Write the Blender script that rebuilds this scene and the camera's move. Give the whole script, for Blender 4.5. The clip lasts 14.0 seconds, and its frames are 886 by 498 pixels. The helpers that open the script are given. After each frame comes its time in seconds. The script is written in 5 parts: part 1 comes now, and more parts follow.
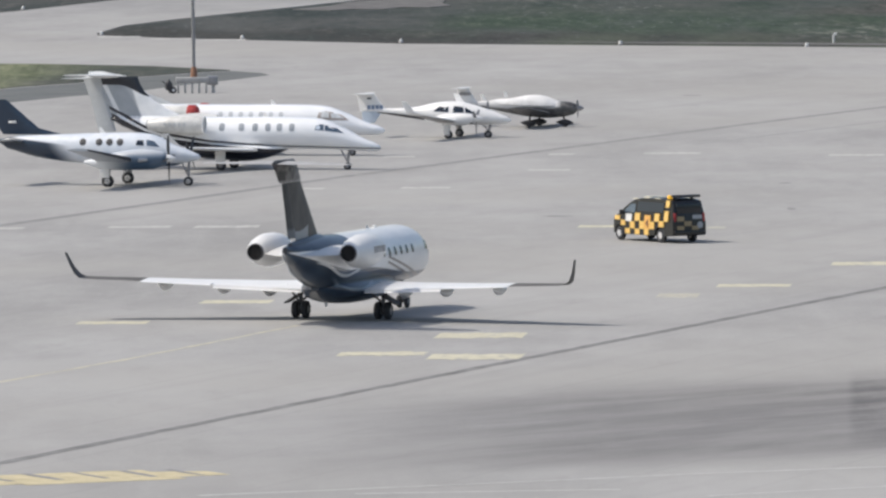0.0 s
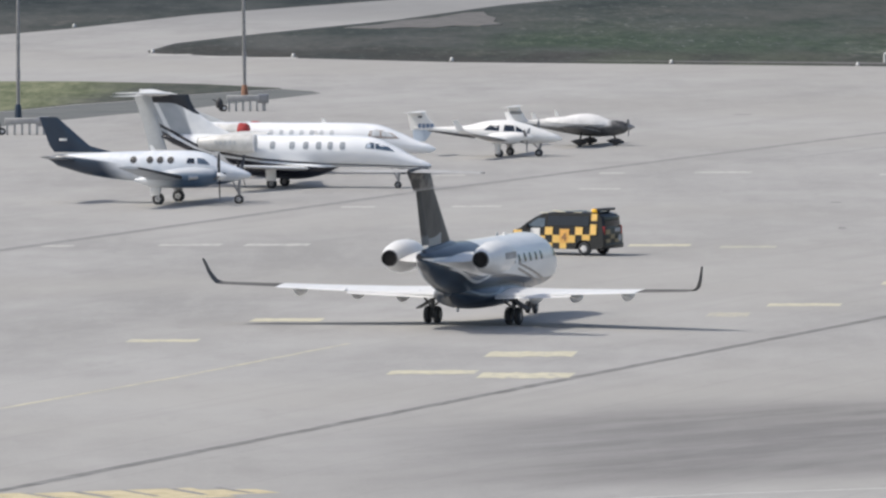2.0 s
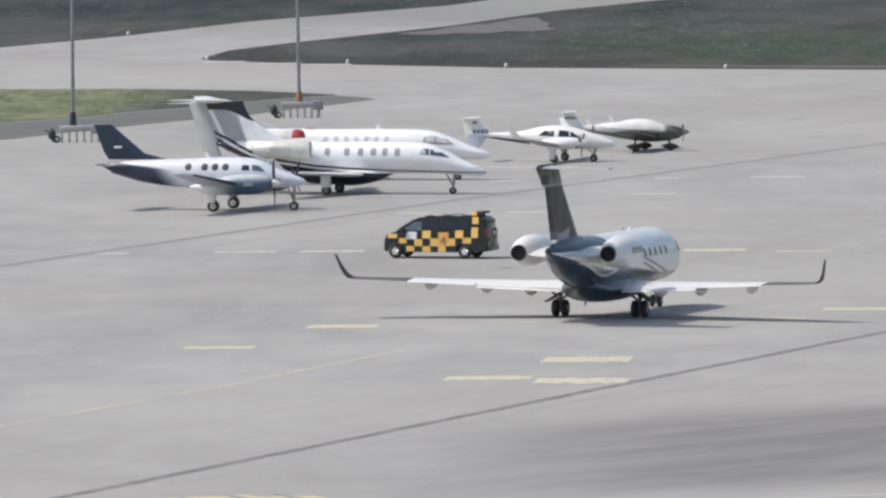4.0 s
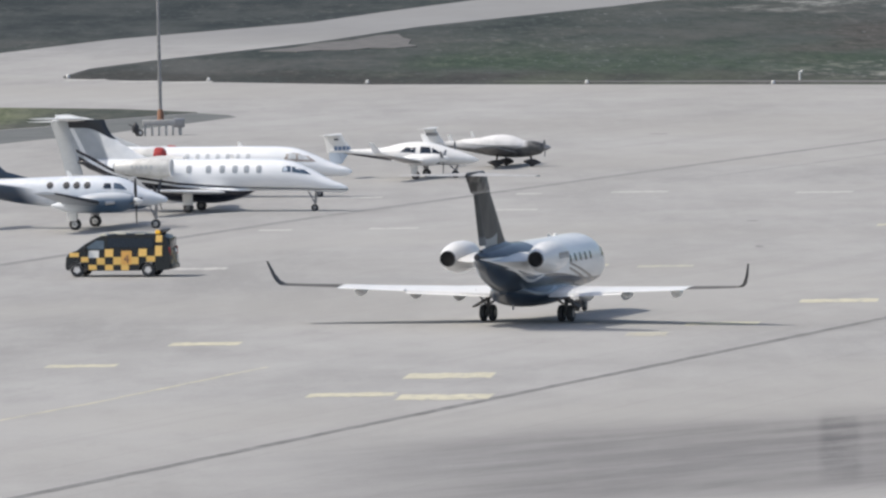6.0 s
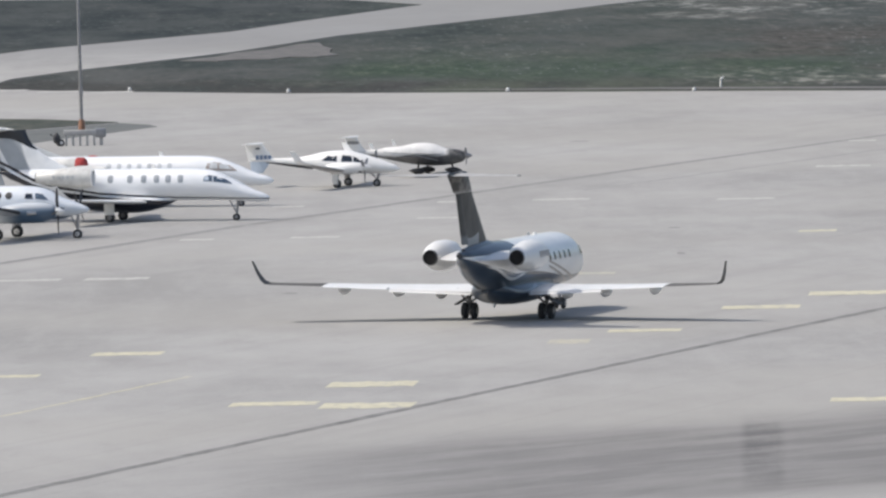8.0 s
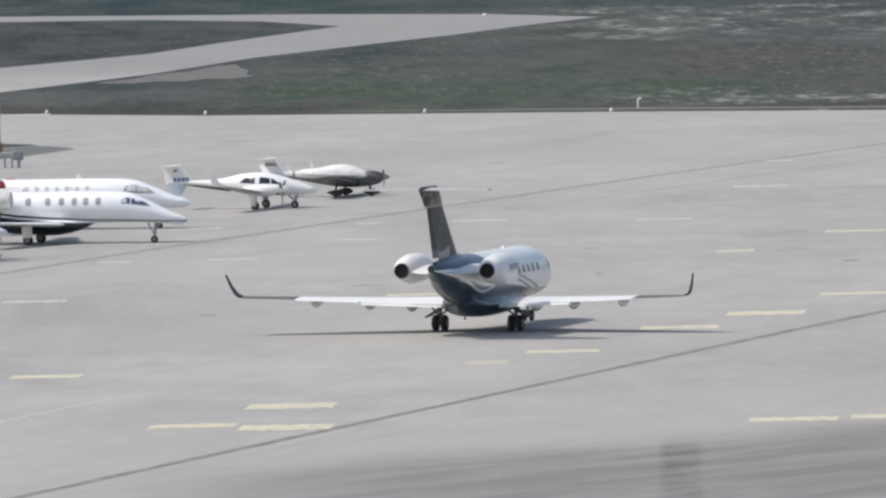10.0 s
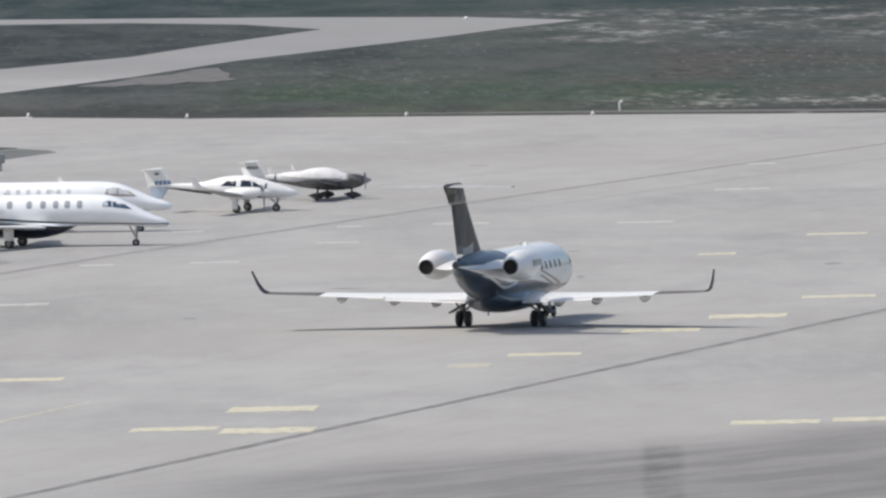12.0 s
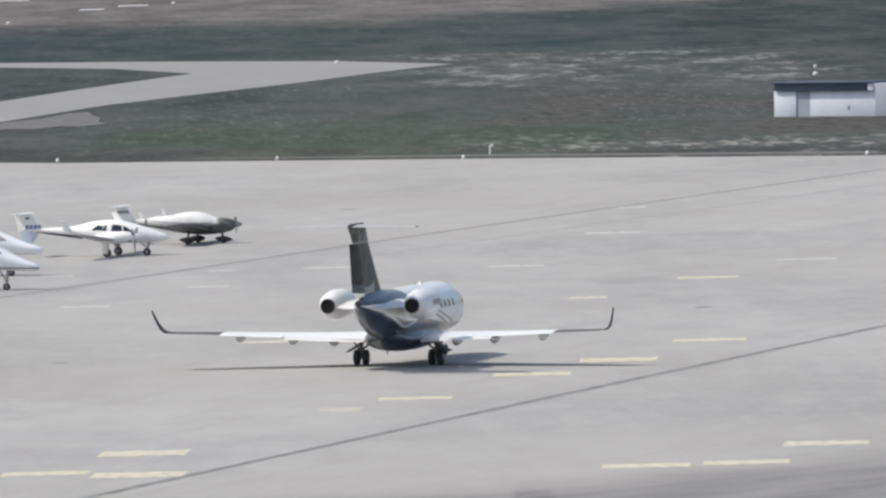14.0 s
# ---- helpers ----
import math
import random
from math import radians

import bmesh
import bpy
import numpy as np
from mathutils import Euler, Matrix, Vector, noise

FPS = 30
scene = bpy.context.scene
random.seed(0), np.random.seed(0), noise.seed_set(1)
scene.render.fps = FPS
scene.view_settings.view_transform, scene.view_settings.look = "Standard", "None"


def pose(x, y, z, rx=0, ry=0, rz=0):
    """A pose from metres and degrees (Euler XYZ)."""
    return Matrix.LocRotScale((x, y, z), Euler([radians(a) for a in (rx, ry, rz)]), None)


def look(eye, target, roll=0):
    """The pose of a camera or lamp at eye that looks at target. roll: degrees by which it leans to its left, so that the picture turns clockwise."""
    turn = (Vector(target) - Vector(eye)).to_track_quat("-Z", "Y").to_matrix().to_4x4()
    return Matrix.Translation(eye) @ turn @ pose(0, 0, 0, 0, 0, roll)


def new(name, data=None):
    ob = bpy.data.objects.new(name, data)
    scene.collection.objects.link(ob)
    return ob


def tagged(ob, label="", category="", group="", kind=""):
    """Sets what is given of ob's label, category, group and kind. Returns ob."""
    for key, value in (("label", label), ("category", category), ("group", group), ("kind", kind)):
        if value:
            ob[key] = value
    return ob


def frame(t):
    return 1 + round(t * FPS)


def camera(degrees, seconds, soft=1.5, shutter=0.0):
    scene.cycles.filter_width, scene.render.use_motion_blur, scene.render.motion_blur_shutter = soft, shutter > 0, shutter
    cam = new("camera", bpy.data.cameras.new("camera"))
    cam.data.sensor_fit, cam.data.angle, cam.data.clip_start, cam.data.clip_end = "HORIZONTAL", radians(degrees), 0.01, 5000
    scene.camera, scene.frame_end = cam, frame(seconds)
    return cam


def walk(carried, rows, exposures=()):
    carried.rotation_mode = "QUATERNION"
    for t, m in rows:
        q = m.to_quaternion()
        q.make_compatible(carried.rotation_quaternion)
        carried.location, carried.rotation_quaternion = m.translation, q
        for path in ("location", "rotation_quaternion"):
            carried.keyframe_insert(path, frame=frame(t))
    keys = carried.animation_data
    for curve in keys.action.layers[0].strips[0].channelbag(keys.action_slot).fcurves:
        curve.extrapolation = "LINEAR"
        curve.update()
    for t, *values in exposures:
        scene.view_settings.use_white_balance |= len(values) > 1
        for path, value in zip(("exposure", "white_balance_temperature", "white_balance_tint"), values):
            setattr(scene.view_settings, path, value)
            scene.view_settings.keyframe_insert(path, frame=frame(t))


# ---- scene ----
EYE = (0.0, 0.0, 23.8)
cam = camera(4.7258, 14.0, soft=2.5)

def aim(yaw, down, roll):
    """Pose of the camera, turned to the right and tilted down by so many degrees."""
    a, d = radians(yaw), radians(down)
    way = Vector((math.sin(a) * math.cos(d), math.cos(a) * math.cos(d), -math.sin(d)))
    return look(EYE, Vector(EYE) + 100 * way, roll)


walk(cam, [
    (0.0, aim(0.270, 2.816, -0.264)),
    (0.2, aim(0.304, 2.807, -0.247)),
    (0.4, aim(0.311, 2.791, -0.229)),
    (0.5, aim(0.308, 2.779, -0.221)),
    (0.6, aim(0.293, 2.776, -0.217)),
    (0.8, aim(0.202, 2.746, -0.209)),
    (1.0, aim(0.100, 2.721, -0.201)),
    (1.2, aim(0.043, 2.703, -0.175)),
    (1.4, aim(0.012, 2.691, -0.150)),
    (1.5, aim(-0.000, 2.685, -0.137)),
    (1.6, aim(-0.009, 2.675, -0.139)),
    (1.8, aim(-0.004, 2.682, -0.144)),
    (2.0, aim(0.001, 2.716, -0.149)),
    (2.2, aim(-0.002, 2.746, -0.168)),
    (2.4, aim(-0.115, 2.743, -0.187)),
    (2.5, aim(-0.179, 2.743, -0.197)),
    (2.6, aim(-0.216, 2.726, -0.205)),
    (2.8, aim(-0.228, 2.716, -0.221)),
    (3.0, aim(-0.216, 2.707, -0.237)),
    (3.2, aim(-0.217, 2.672, -0.272)),
    (5.3, aim(-0.214, 2.708, -0.735)),
    (5.4, aim(-0.138, 2.705, -0.750)),
    (5.5, aim(-0.074, 2.689, -0.765)),
    (5.6, aim(0.028, 2.676, -0.758)),
    (5.7, aim(0.133, 2.668, -0.751)),
    (5.8, aim(0.224, 2.651, -0.744)),
    (5.9, aim(0.347, 2.631, -0.737)),
    (6.0, aim(0.443, 2.602, -0.730)),
    (6.1, aim(0.521, 2.588, -0.750)),
    (6.2, aim(0.551, 2.583, -0.771)),
    (6.3, aim(0.569, 2.568, -0.791)),
    (6.4, aim(0.576, 2.560, -0.812)),
    (6.5, aim(0.575, 2.551, -0.833)),
    (7.0, aim(0.693, 2.512, -0.767)),
    (7.5, aim(0.757, 2.578, -0.913)),
    (8.0, aim(0.861, 2.564, -1.019)),
    (8.1, aim(0.905, 2.536, -1.012)),
    (8.2, aim(1.012, 2.512, -1.005)),
    (8.3, aim(1.095, 2.511, -0.998)),
    (8.4, aim(1.153, 2.501, -0.991)),
    (8.5, aim(1.166, 2.496, -0.984)),
    (8.6, aim(1.155, 2.477, -1.032)),
    (8.7, aim(1.160, 2.394, -1.079)),
    (10.8, aim(1.330, 2.488, -1.212)),
    (10.9, aim(1.336, 2.486, -1.212)),
    (11.0, aim(1.344, 2.503, -1.212)),
    (11.5, aim(1.371, 2.473, -1.275)),
    (12.0, aim(1.400, 2.444, -1.217)),
    (12.1, aim(1.406, 2.443, -1.235)),
    (12.2, aim(1.445, 2.440, -1.253)),
    (12.3, aim(1.522, 2.431, -1.271)),
    (12.4, aim(1.690, 2.409, -1.289)),
    (12.5, aim(1.877, 2.387, -1.306)),
    (12.6, aim(1.974, 2.382, -1.305)),
    (12.7, aim(2.043, 2.379, -1.304)),
    (12.8, aim(2.049, 2.373, -1.303)),
    (12.9, aim(2.053, 2.363, -1.302)),
    (13.0, aim(2.059, 2.353, -1.300)),
    (13.5, aim(2.103, 2.290, -1.291)),
    (14.0, aim(2.095, 2.224, -1.259)),
], [(0.0, -0.03, 6640, 9), (3.0, -0.01, 6640, 9), (6.5, 0.015, 6640, 9), (11.0, 0.035, 6640, 9), (12.5, 0.035, 6640, 9), (14.0, 0.11, 6640, 9)])

# ---- light ----
SUN_WAY = Vector((0.76, 0.05, -1.0)).normalized()
world = bpy.data.worlds.new("sky")
scene.world = world
world.use_nodes = True
wn = world.node_tree
sky = wn.nodes.new("ShaderNodeTexSky")
sky.sky_type = "NISHITA"
sky.sun_disc = False
sky.sun_elevation = radians(52.7)
sky.sun_rotation = radians(-93.8)
sky.dust_density = 3.0
wn.links.new(sky.outputs[0], wn.nodes["Background"].inputs[0])
wn.nodes["Background"].inputs[1].default_value = 0.15
sun = new("sun", bpy.data.lights.new("sun", "SUN"))
sun.data.energy = 2.8
sun.data.angle = radians(0.5)
sun.data.color = (1.0, 0.95, 0.88)
sun.matrix_world = look((0, 0, 100), Vector((0, 0, 100)) + SUN_WAY)


# ---- materials ----
class Nodes:
    """Short node arithmetic for one material."""

    def __init__(self, name, rough=0.6, metal=0.0, coat=0.0, gloss=0.5):
        self.mat = bpy.data.materials.new(name)
        self.mat.use_nodes = True
        self.t = self.mat.node_tree
        self.b = self.t.nodes["Principled BSDF"]
        self.b.inputs["Roughness"].default_value = rough
        self.b.inputs["Metallic"].default_value = metal
        self.b.inputs["Specular IOR Level"].default_value = gloss
        self.b.inputs["Coat Weight"].default_value = coat

    def put(self, sock, v):
        if isinstance(v, bpy.types.NodeSocket):
            self.t.links.new(v, sock)
        elif v is not None:
            sock.default_value = v

    def math(self, op, a, b=None, c=None):
        n = self.t.nodes.new("ShaderNodeMath")
        n.operation = op
        for k, v in enumerate((a, b, c)):
            self.put(n.inputs[k], v)
        return n.outputs[0]

    def step(self, v, lo, hi, a=0.0, b=1.0):
        n = self.t.nodes.new("ShaderNodeMapRange")
        n.interpolation_type = "SMOOTHSTEP"
        for k, w in enumerate((v, lo, hi, a, b)):
            self.put(n.inputs[k], w)
        return n.outputs[0]

    def mix(self, f, a, b):
        n = self.t.nodes.new("ShaderNodeMix")
        n.data_type = "RGBA"
        self.put(n.inputs[0], f)
        self.put(n.inputs[6], (*a, 1) if isinstance(a, tuple) else a)
        self.put(n.inputs[7], (*b, 1) if isinstance(b, tuple) else b)
        return n.outputs[2]

    def coords(self, stretch=(1, 1, 1)):
        c = self.t.nodes.new("ShaderNodeTexCoord")
        m = self.t.nodes.new("ShaderNodeMapping")
        m.inputs["Scale"].default_value = stretch
        self.t.links.new(c.outputs["Object"], m.inputs["Vector"])
        return m.outputs[0]

    def xyz(self):
        s = self.t.nodes.new("ShaderNodeSeparateXYZ")
        self.t.links.new(self.coords(), s.inputs[0])
        return s.outputs

    def noise(self, scale, detail=4, stretch=(1, 1, 1), rough=0.55):
        n = self.t.nodes.new("ShaderNodeTexNoise")
        n.inputs["Scale"].default_value = scale
        n.inputs["Detail"].default_value = detail
        n.inputs["Roughness"].default_value = rough
        self.t.links.new(self.coords(stretch), n.inputs["Vector"])
        return n.outputs[0]

    def streaks(self, scale, turn, long, detail=5, rough=0.6):
        """Noise drawn out along a direction, in degrees from x."""
        c = self.t.nodes.new("ShaderNodeTexCoord")
        m = self.t.nodes.new("ShaderNodeMapping")
        m.vector_type = "TEXTURE"
        m.inputs["Rotation"].default_value = (0, 0, radians(turn))
        m.inputs["Scale"].default_value = (long, 1, 1)
        n = self.t.nodes.new("ShaderNodeTexNoise")
        n.inputs["Scale"].default_value = scale
        n.inputs["Detail"].default_value = detail
        n.inputs["Roughness"].default_value = rough
        self.t.links.new(c.outputs["Object"], m.inputs["Vector"])
        self.t.links.new(m.outputs[0], n.inputs["Vector"])
        return n.outputs[0]

    def bump(self, height, strength=0.3, dist=0.02):
        n = self.t.nodes.new("ShaderNodeBump")
        n.inputs["Strength"].default_value = strength
        n.inputs["Distance"].default_value = dist
        self.put(n.inputs["Height"], height)
        self.t.links.new(n.outputs[0], self.b.inputs["Normal"])

    def done(self, colour, rough=None):
        self.put(self.b.inputs["Base Color"], (*colour, 1) if isinstance(colour, tuple) else colour)
        self.put(self.b.inputs["Roughness"], rough)
        return self.mat


def worn(name, colour, rough=0.5, metal=0.0, scale=3.0, amount=0.25, coat=0.0, gloss=0.5):
    """A plain colour with grain and dirt at two scales."""
    n = Nodes(name, rough, metal, coat, gloss)
    dark = tuple(c * (1 - amount) for c in colour)
    f = n.math("ADD", n.math("MULTIPLY", n.noise(scale), 0.6), n.math("MULTIPLY", n.noise(scale * 11), 0.4))
    f = n.step(f, 0.3, 0.7)
    r = n.step(f, 0.0, 1.0, min(1, rough * 1.15), rough * 0.9)
    return n.done(n.mix(f, dark, colour), r)


def asphalt(name, base, warm):
    """Old pale apron paving: streaks along the lanes, blotches, dark soft patches."""
    n = Nodes(name, 0.95, 0, 0, 0.06)
    a = n.noise(0.05, 5, (1, 0.35, 1))
    b = n.noise(0.22, 6, (1, 0.5, 1), 0.62)
    c = n.noise(9.0, 3)
    f = n.math("ADD", n.math("MULTIPLY", a, 0.5), n.math("ADD", n.math("MULTIPLY", b, 0.3), n.math("MULTIPLY", c, 0.2)))
    col = n.mix(n.step(f, 0.34, 0.66), tuple(v * 0.83 for v in base), tuple(v * 1.16 for v in base))
    g = n.noise(0.6, 6, (1, 0.12, 1), 0.7)
    col = n.mix(n.step(g, 0.42, 0.7, 0, 0.35), col, tuple(v * 1.17 for v in base))
    col = n.mix(n.step(n.noise(0.35, 5, (1, 0.2, 1), 0.7), 0.56, 0.72, 0, 0.35), col, tuple(v * 0.8 for v in base))
    col = n.mix(n.step(n.noise(0.02, 3), 0.4, 0.7, 0, 0.6), col, warm)
    # joints between the paving lanes, hardly seen
    x, y, z = n.xyz()
    u = n.math("ADD", n.math("MULTIPLY", x, 0.955), n.math("MULTIPLY", y, -0.296))
    k = n.math("ABSOLUTE", n.math("SUBTRACT", n.math("FRACT", n.math("MULTIPLY", u, 0.2)), 0.5))
    col = n.mix(n.step(k, 0.0, 0.02, 0.12, 0.0), col, (0.12, 0.12, 0.12))
    # broad dark patch on the near stand, streaked, its far edge slanting
    st = n.streaks(0.34, 50, 4.5, 6, 0.66)
    wob = n.math("MULTIPLY", n.math("SUBTRACT", n.noise(0.07, 3, (1, 0.6, 1)), 0.5), 22.0)
    up = n.math("SUBTRACT", n.math("ADD", 378.0, n.math("MULTIPLY", x, 0.95)), y)
    up = n.math("ADD", up, wob)
    lo = n.math("ADD", n.math("SUBTRACT", n.math("SUBTRACT", y, 336.5), n.math("MULTIPLY", x, 0.49)), n.math("MULTIPLY", wob, 0.3))
    sm = n.math("MULTIPLY", n.step(up, -3.0, 14.0), n.step(lo, -3.0, 9.0))
    sm = n.math("MULTIPLY", sm, n.math("MULTIPLY", n.step(x, -9.0, 8.0), n.step(x, 34.0, 46.0, 1, 0)))
    sm = n.math("MULTIPLY", sm, n.step(n.math("ADD", n.math("MULTIPLY", st, 0.8), n.math("MULTIPLY", g, 0.2)), 0.36, 0.64, 0.44, 0.70))
    col = n.mix(sm, col, (0.125, 0.122, 0.127))
    # narrow darker band whose sides run along the line of view
    qx = n.math("ABSOLUTE", n.math("SUBTRACT", n.math("DIVIDE", n.math("MULTIPLY", x, 370.0), y), 16.5))
    qy = n.math("ABSOLUTE", n.math("SUBTRACT", y, 370.0))
    q = n.math("MULTIPLY", n.step(qx, 0.45, 0.9, 1, 0), n.step(n.math("ADD", qy, n.math("MULTIPLY", wob, 0.6)), 8.0, 22.0, 1, 0))
    col = n.mix(n.math("MULTIPLY", q, n.step(n.math("ADD", n.math("MULTIPLY", st, 0.5), n.math("MULTIPLY", g, 0.5)), 0.38, 0.6, 0.12, 0.46)), col, (0.07, 0.07, 0.075))
    # faint tyre-worn streaks running with the taxi direction
    ty = n.streaks(0.28, 72, 12.0, 5, 0.6)
    col = n.mix(n.step(ty, 0.52, 0.7, 0, 0.3), col, tuple(v * 0.82 for v in base))
    # older, darker surfacing on the far taxiway
    col = n.mix(n.step(n.math("ADD", y, wob), 860.0, 950.0, 0.0, 0.65), col, (0.22, 0.225, 0.23))
    n.bump(c, 0.15, 0.01)
    return n.done(col)


def meadow(name):
    """Rough spring grass: long bands of green, brown and bleached straw."""
    n = Nodes(name, 1.0, 0, 0, 0.0)
    b = n.noise(0.1, 6, (1, 0.22, 1), 0.68)
    c = n.noise(0.55, 9, (1, 0.13, 1), 0.82)
    d = n.noise(0.05, 4, (1, 0.3, 1), 0.6)
    e0 = n.noise(0.09, 7, (1, 0.16, 1), 0.75)
    x, y, z = n.xyz()
    yb = n.math("ADD", y, n.math("MULTIPLY", n.math("SUBTRACT", b, 0.5), 90.0))
    xb = n.math("ADD", x, n.math("MULTIPLY", n.math("SUBTRACT", d, 0.5), 30.0))
    # greens and browns are greyed towards blue, distance haze mixed into the colour
    col = n.mix(n.step(b, 0.34, 0.66), (0.050, 0.062, 0.063), (0.090, 0.094, 0.093))
    col = n.mix(n.step(c, 0.4, 0.75, 0.0, 0.35), col, (0.115, 0.114, 0.112))
    loop = n.math("MULTIPLY", n.step(xb, 14.0, 24.0, 1, 0), n.step(yb, 915.0, 960.0))
    col = n.mix(n.math("MULTIPLY", loop, 0.7), col, n.mix(n.step(b, 0.4, 0.62), (0.037, 0.046, 0.052), (0.057, 0.068, 0.072)))
    # dark green strip, brown heath beyond it
    far = n.math("MULTIPLY", n.step(yb, 1110.0, 1190.0), n.step(n.math("SUBTRACT", yb, n.math("MULTIPLY", n.math("MAXIMUM", n.math("SUBTRACT", x, 40.0), 0.0), 2.2)), 1290.0, 1370.0, 1, 0))
    col = n.mix(n.math("MULTIPLY", far, 0.85), col, n.mix(n.step(b, 0.4, 0.6), (0.034, 0.054, 0.058), (0.050, 0.068, 0.070)))
    east = n.math("MULTIPLY", n.step(xb, 62.0, 84.0), n.step(yb, 890.0, 960.0))
    far = n.math("MAXIMUM", far, n.math("MULTIPLY", east, n.step(yb, 1290.0, 1370.0, 1, 0)))
    col = n.mix(n.math("MULTIPLY", east, 0.6), col, n.mix(n.step(b, 0.4, 0.6), (0.032, 0.042, 0.043), (0.056, 0.062, 0.063)))
    heath = n.mix(n.step(b, 0.35, 0.65), (0.125, 0.114, 0.116), (0.20, 0.186, 0.182))
    hb = n.math("SUBTRACT", yb, n.math("MULTIPLY", n.math("MAXIMUM", n.math("SUBTRACT", x, 40.0), 0.0), 2.2))
    col = n.mix(n.step(hb, 1320.0, 1420.0, 0, 0.9), col, heath)
    # fresh grass along the apron
    near = n.math("MULTIPLY", n.step(yb, 775.0, 840.0), n.step(yb, 845.0, 930.0, 1, 0.15))
    near = n.math("MULTIPLY", near, n.math("MULTIPLY", n.step(xb, -2.0, 12.0), n.step(xb, 38.0, 52.0, 1, 0.25)))
    green = n.mix(n.step(c, 0.32, 0.76), (0.038, 0.058, 0.048), (0.088, 0.118, 0.086))
    col = n.mix(n.math("MULTIPLY", near, 0.85), col, green)
    # bleached straw and stones
    straw = n.math("MULTIPLY", n.step(c, 0.5, 0.68), n.step(d, 0.47, 0.6))
    verge = n.math("MULTIPLY", n.step(n.math("ADD", yb, n.math("MULTIPLY", x, 0.55)), 812.0, 838.0, 1, 0), n.step(e0, 0.38, 0.58, 0.3, 0.9))
    col = n.mix(n.math("MULTIPLY", verge, n.step(y, 765.0, 770.0)), col, (0.056, 0.055, 0.054))
    blot = n.step(e0, 0.44, 0.64)
    col = n.mix(n.math("MULTIPLY", blot, 0.45), col, (0.098, 0.106, 0.107))
    col = n.mix(n.math("MULTIPLY", straw, 0.24), col, (0.27, 0.26, 0.235))
    e = n.noise(0.13, 5, (1, 0.3, 1), 0.7)
    chip = n.noise(0.75, 5, (1, 0.2, 1), 0.6)
    patch = n.math("MULTIPLY", n.step(e, 0.46, 0.62), n.step(chip, 0.42, 0.64, 0.15, 1.0))
    bare = n.math("MULTIPLY", patch, n.math("MULTIPLY", n.step(yb, 985.0, 1030.0), n.step(yb, 1120.0, 1165.0, 1, 0)))
    bare = n.math("MULTIPLY", bare, n.math("MULTIPLY", n.step(xb, 24.0, 44.0), n.step(xb, 68.0, 84.0, 1, 0.1)))
    col = n.mix(n.math("MULTIPLY", bare, 0.8), col, (0.32, 0.325, 0.315))
    rim = n.math("MULTIPLY", n.math("MULTIPLY", n.step(chip, 0.44, 0.64, 0.1, 1.0), n.step(e, 0.44, 0.6)), n.step(n.math("ADD", yb, n.math("MULTIPLY", x, 0.5)), 835.0, 865.0, 1, 0))
    col = n.mix(n.math("MULTIPLY", n.math("MULTIPLY", rim, 0.7), n.step(xb, 26.0, 42.0)), col, (0.34, 0.335, 0.31))
    # bare brown ground before the hut, then small light and dark mottling everywhere
    brown = n.math("MULTIPLY", n.step(xb, 30.0, 46.0), n.math("MULTIPLY", n.step(yb, 820.0, 850.0), n.step(yb, 930.0, 985.0, 1, 0)))
    col = n.mix(n.math("MULTIPLY", brown, n.step(d, 0.42, 0.58, 0.1, 0.75)), col, n.mix(n.step(chip, 0.35, 0.65), (0.062, 0.060, 0.058), (0.10, 0.096, 0.092)))
    col = n.mix(n.step(chip, 0.5, 0.32, 0, 0.3), col, (0.035, 0.045, 0.045))
    # lush strip by the paving, pale flecks of straw and stone over the whole field
    lush = n.math("MULTIPLY", n.step(n.math("ADD", y, n.math("MULTIPLY", x, 0.45)), 800.0, 850.0, 1, 0), n.step(e0, 0.42, 0.6))
    lush = n.math("MULTIPLY", lush, n.math("MULTIPLY", n.step(xb, 6.0, 14.0), n.step(xb, 34.0, 44.0, 1, 0.2)))
    col = n.mix(n.math("MULTIPLY", lush, 0.6), col, (0.098, 0.118, 0.088))
    fleck = n.step(n.noise(1.4, 4, (1, 0.14, 1), 0.65), 0.56, 0.70)
    thick = n.step(n.noise(0.045, 4, (1, 0.35, 1), 0.6), 0.45, 0.6, 0.12, 0.75)
    thick = n.math("MULTIPLY", n.math("MULTIPLY", thick, n.step(xb, 8.0, 26.0, 0.5, 1.0)), n.math("SUBTRACT", 1.0, n.math("MULTIPLY", far, 0.8)))
    col = n.mix(n.math("MULTIPLY", fleck, thick), col, (0.21, 0.23, 0.225))
    left = n.math("MULTIPLY", n.step(xb, -27.0, -19.0, 1, 0.12), n.math("MULTIPLY", n.step(y, 600.0, 690.0), n.step(y, 752.0, 760.0, 1, 0)))
    col = n.mix(n.math("MULTIPLY", left, 0.85), col, n.mix(n.step(c, 0.35, 0.65), (0.105, 0.126, 0.078), (0.25, 0.265, 0.175)))
    n.bump(c, 0.3, 0.1)
    return n.done(col)


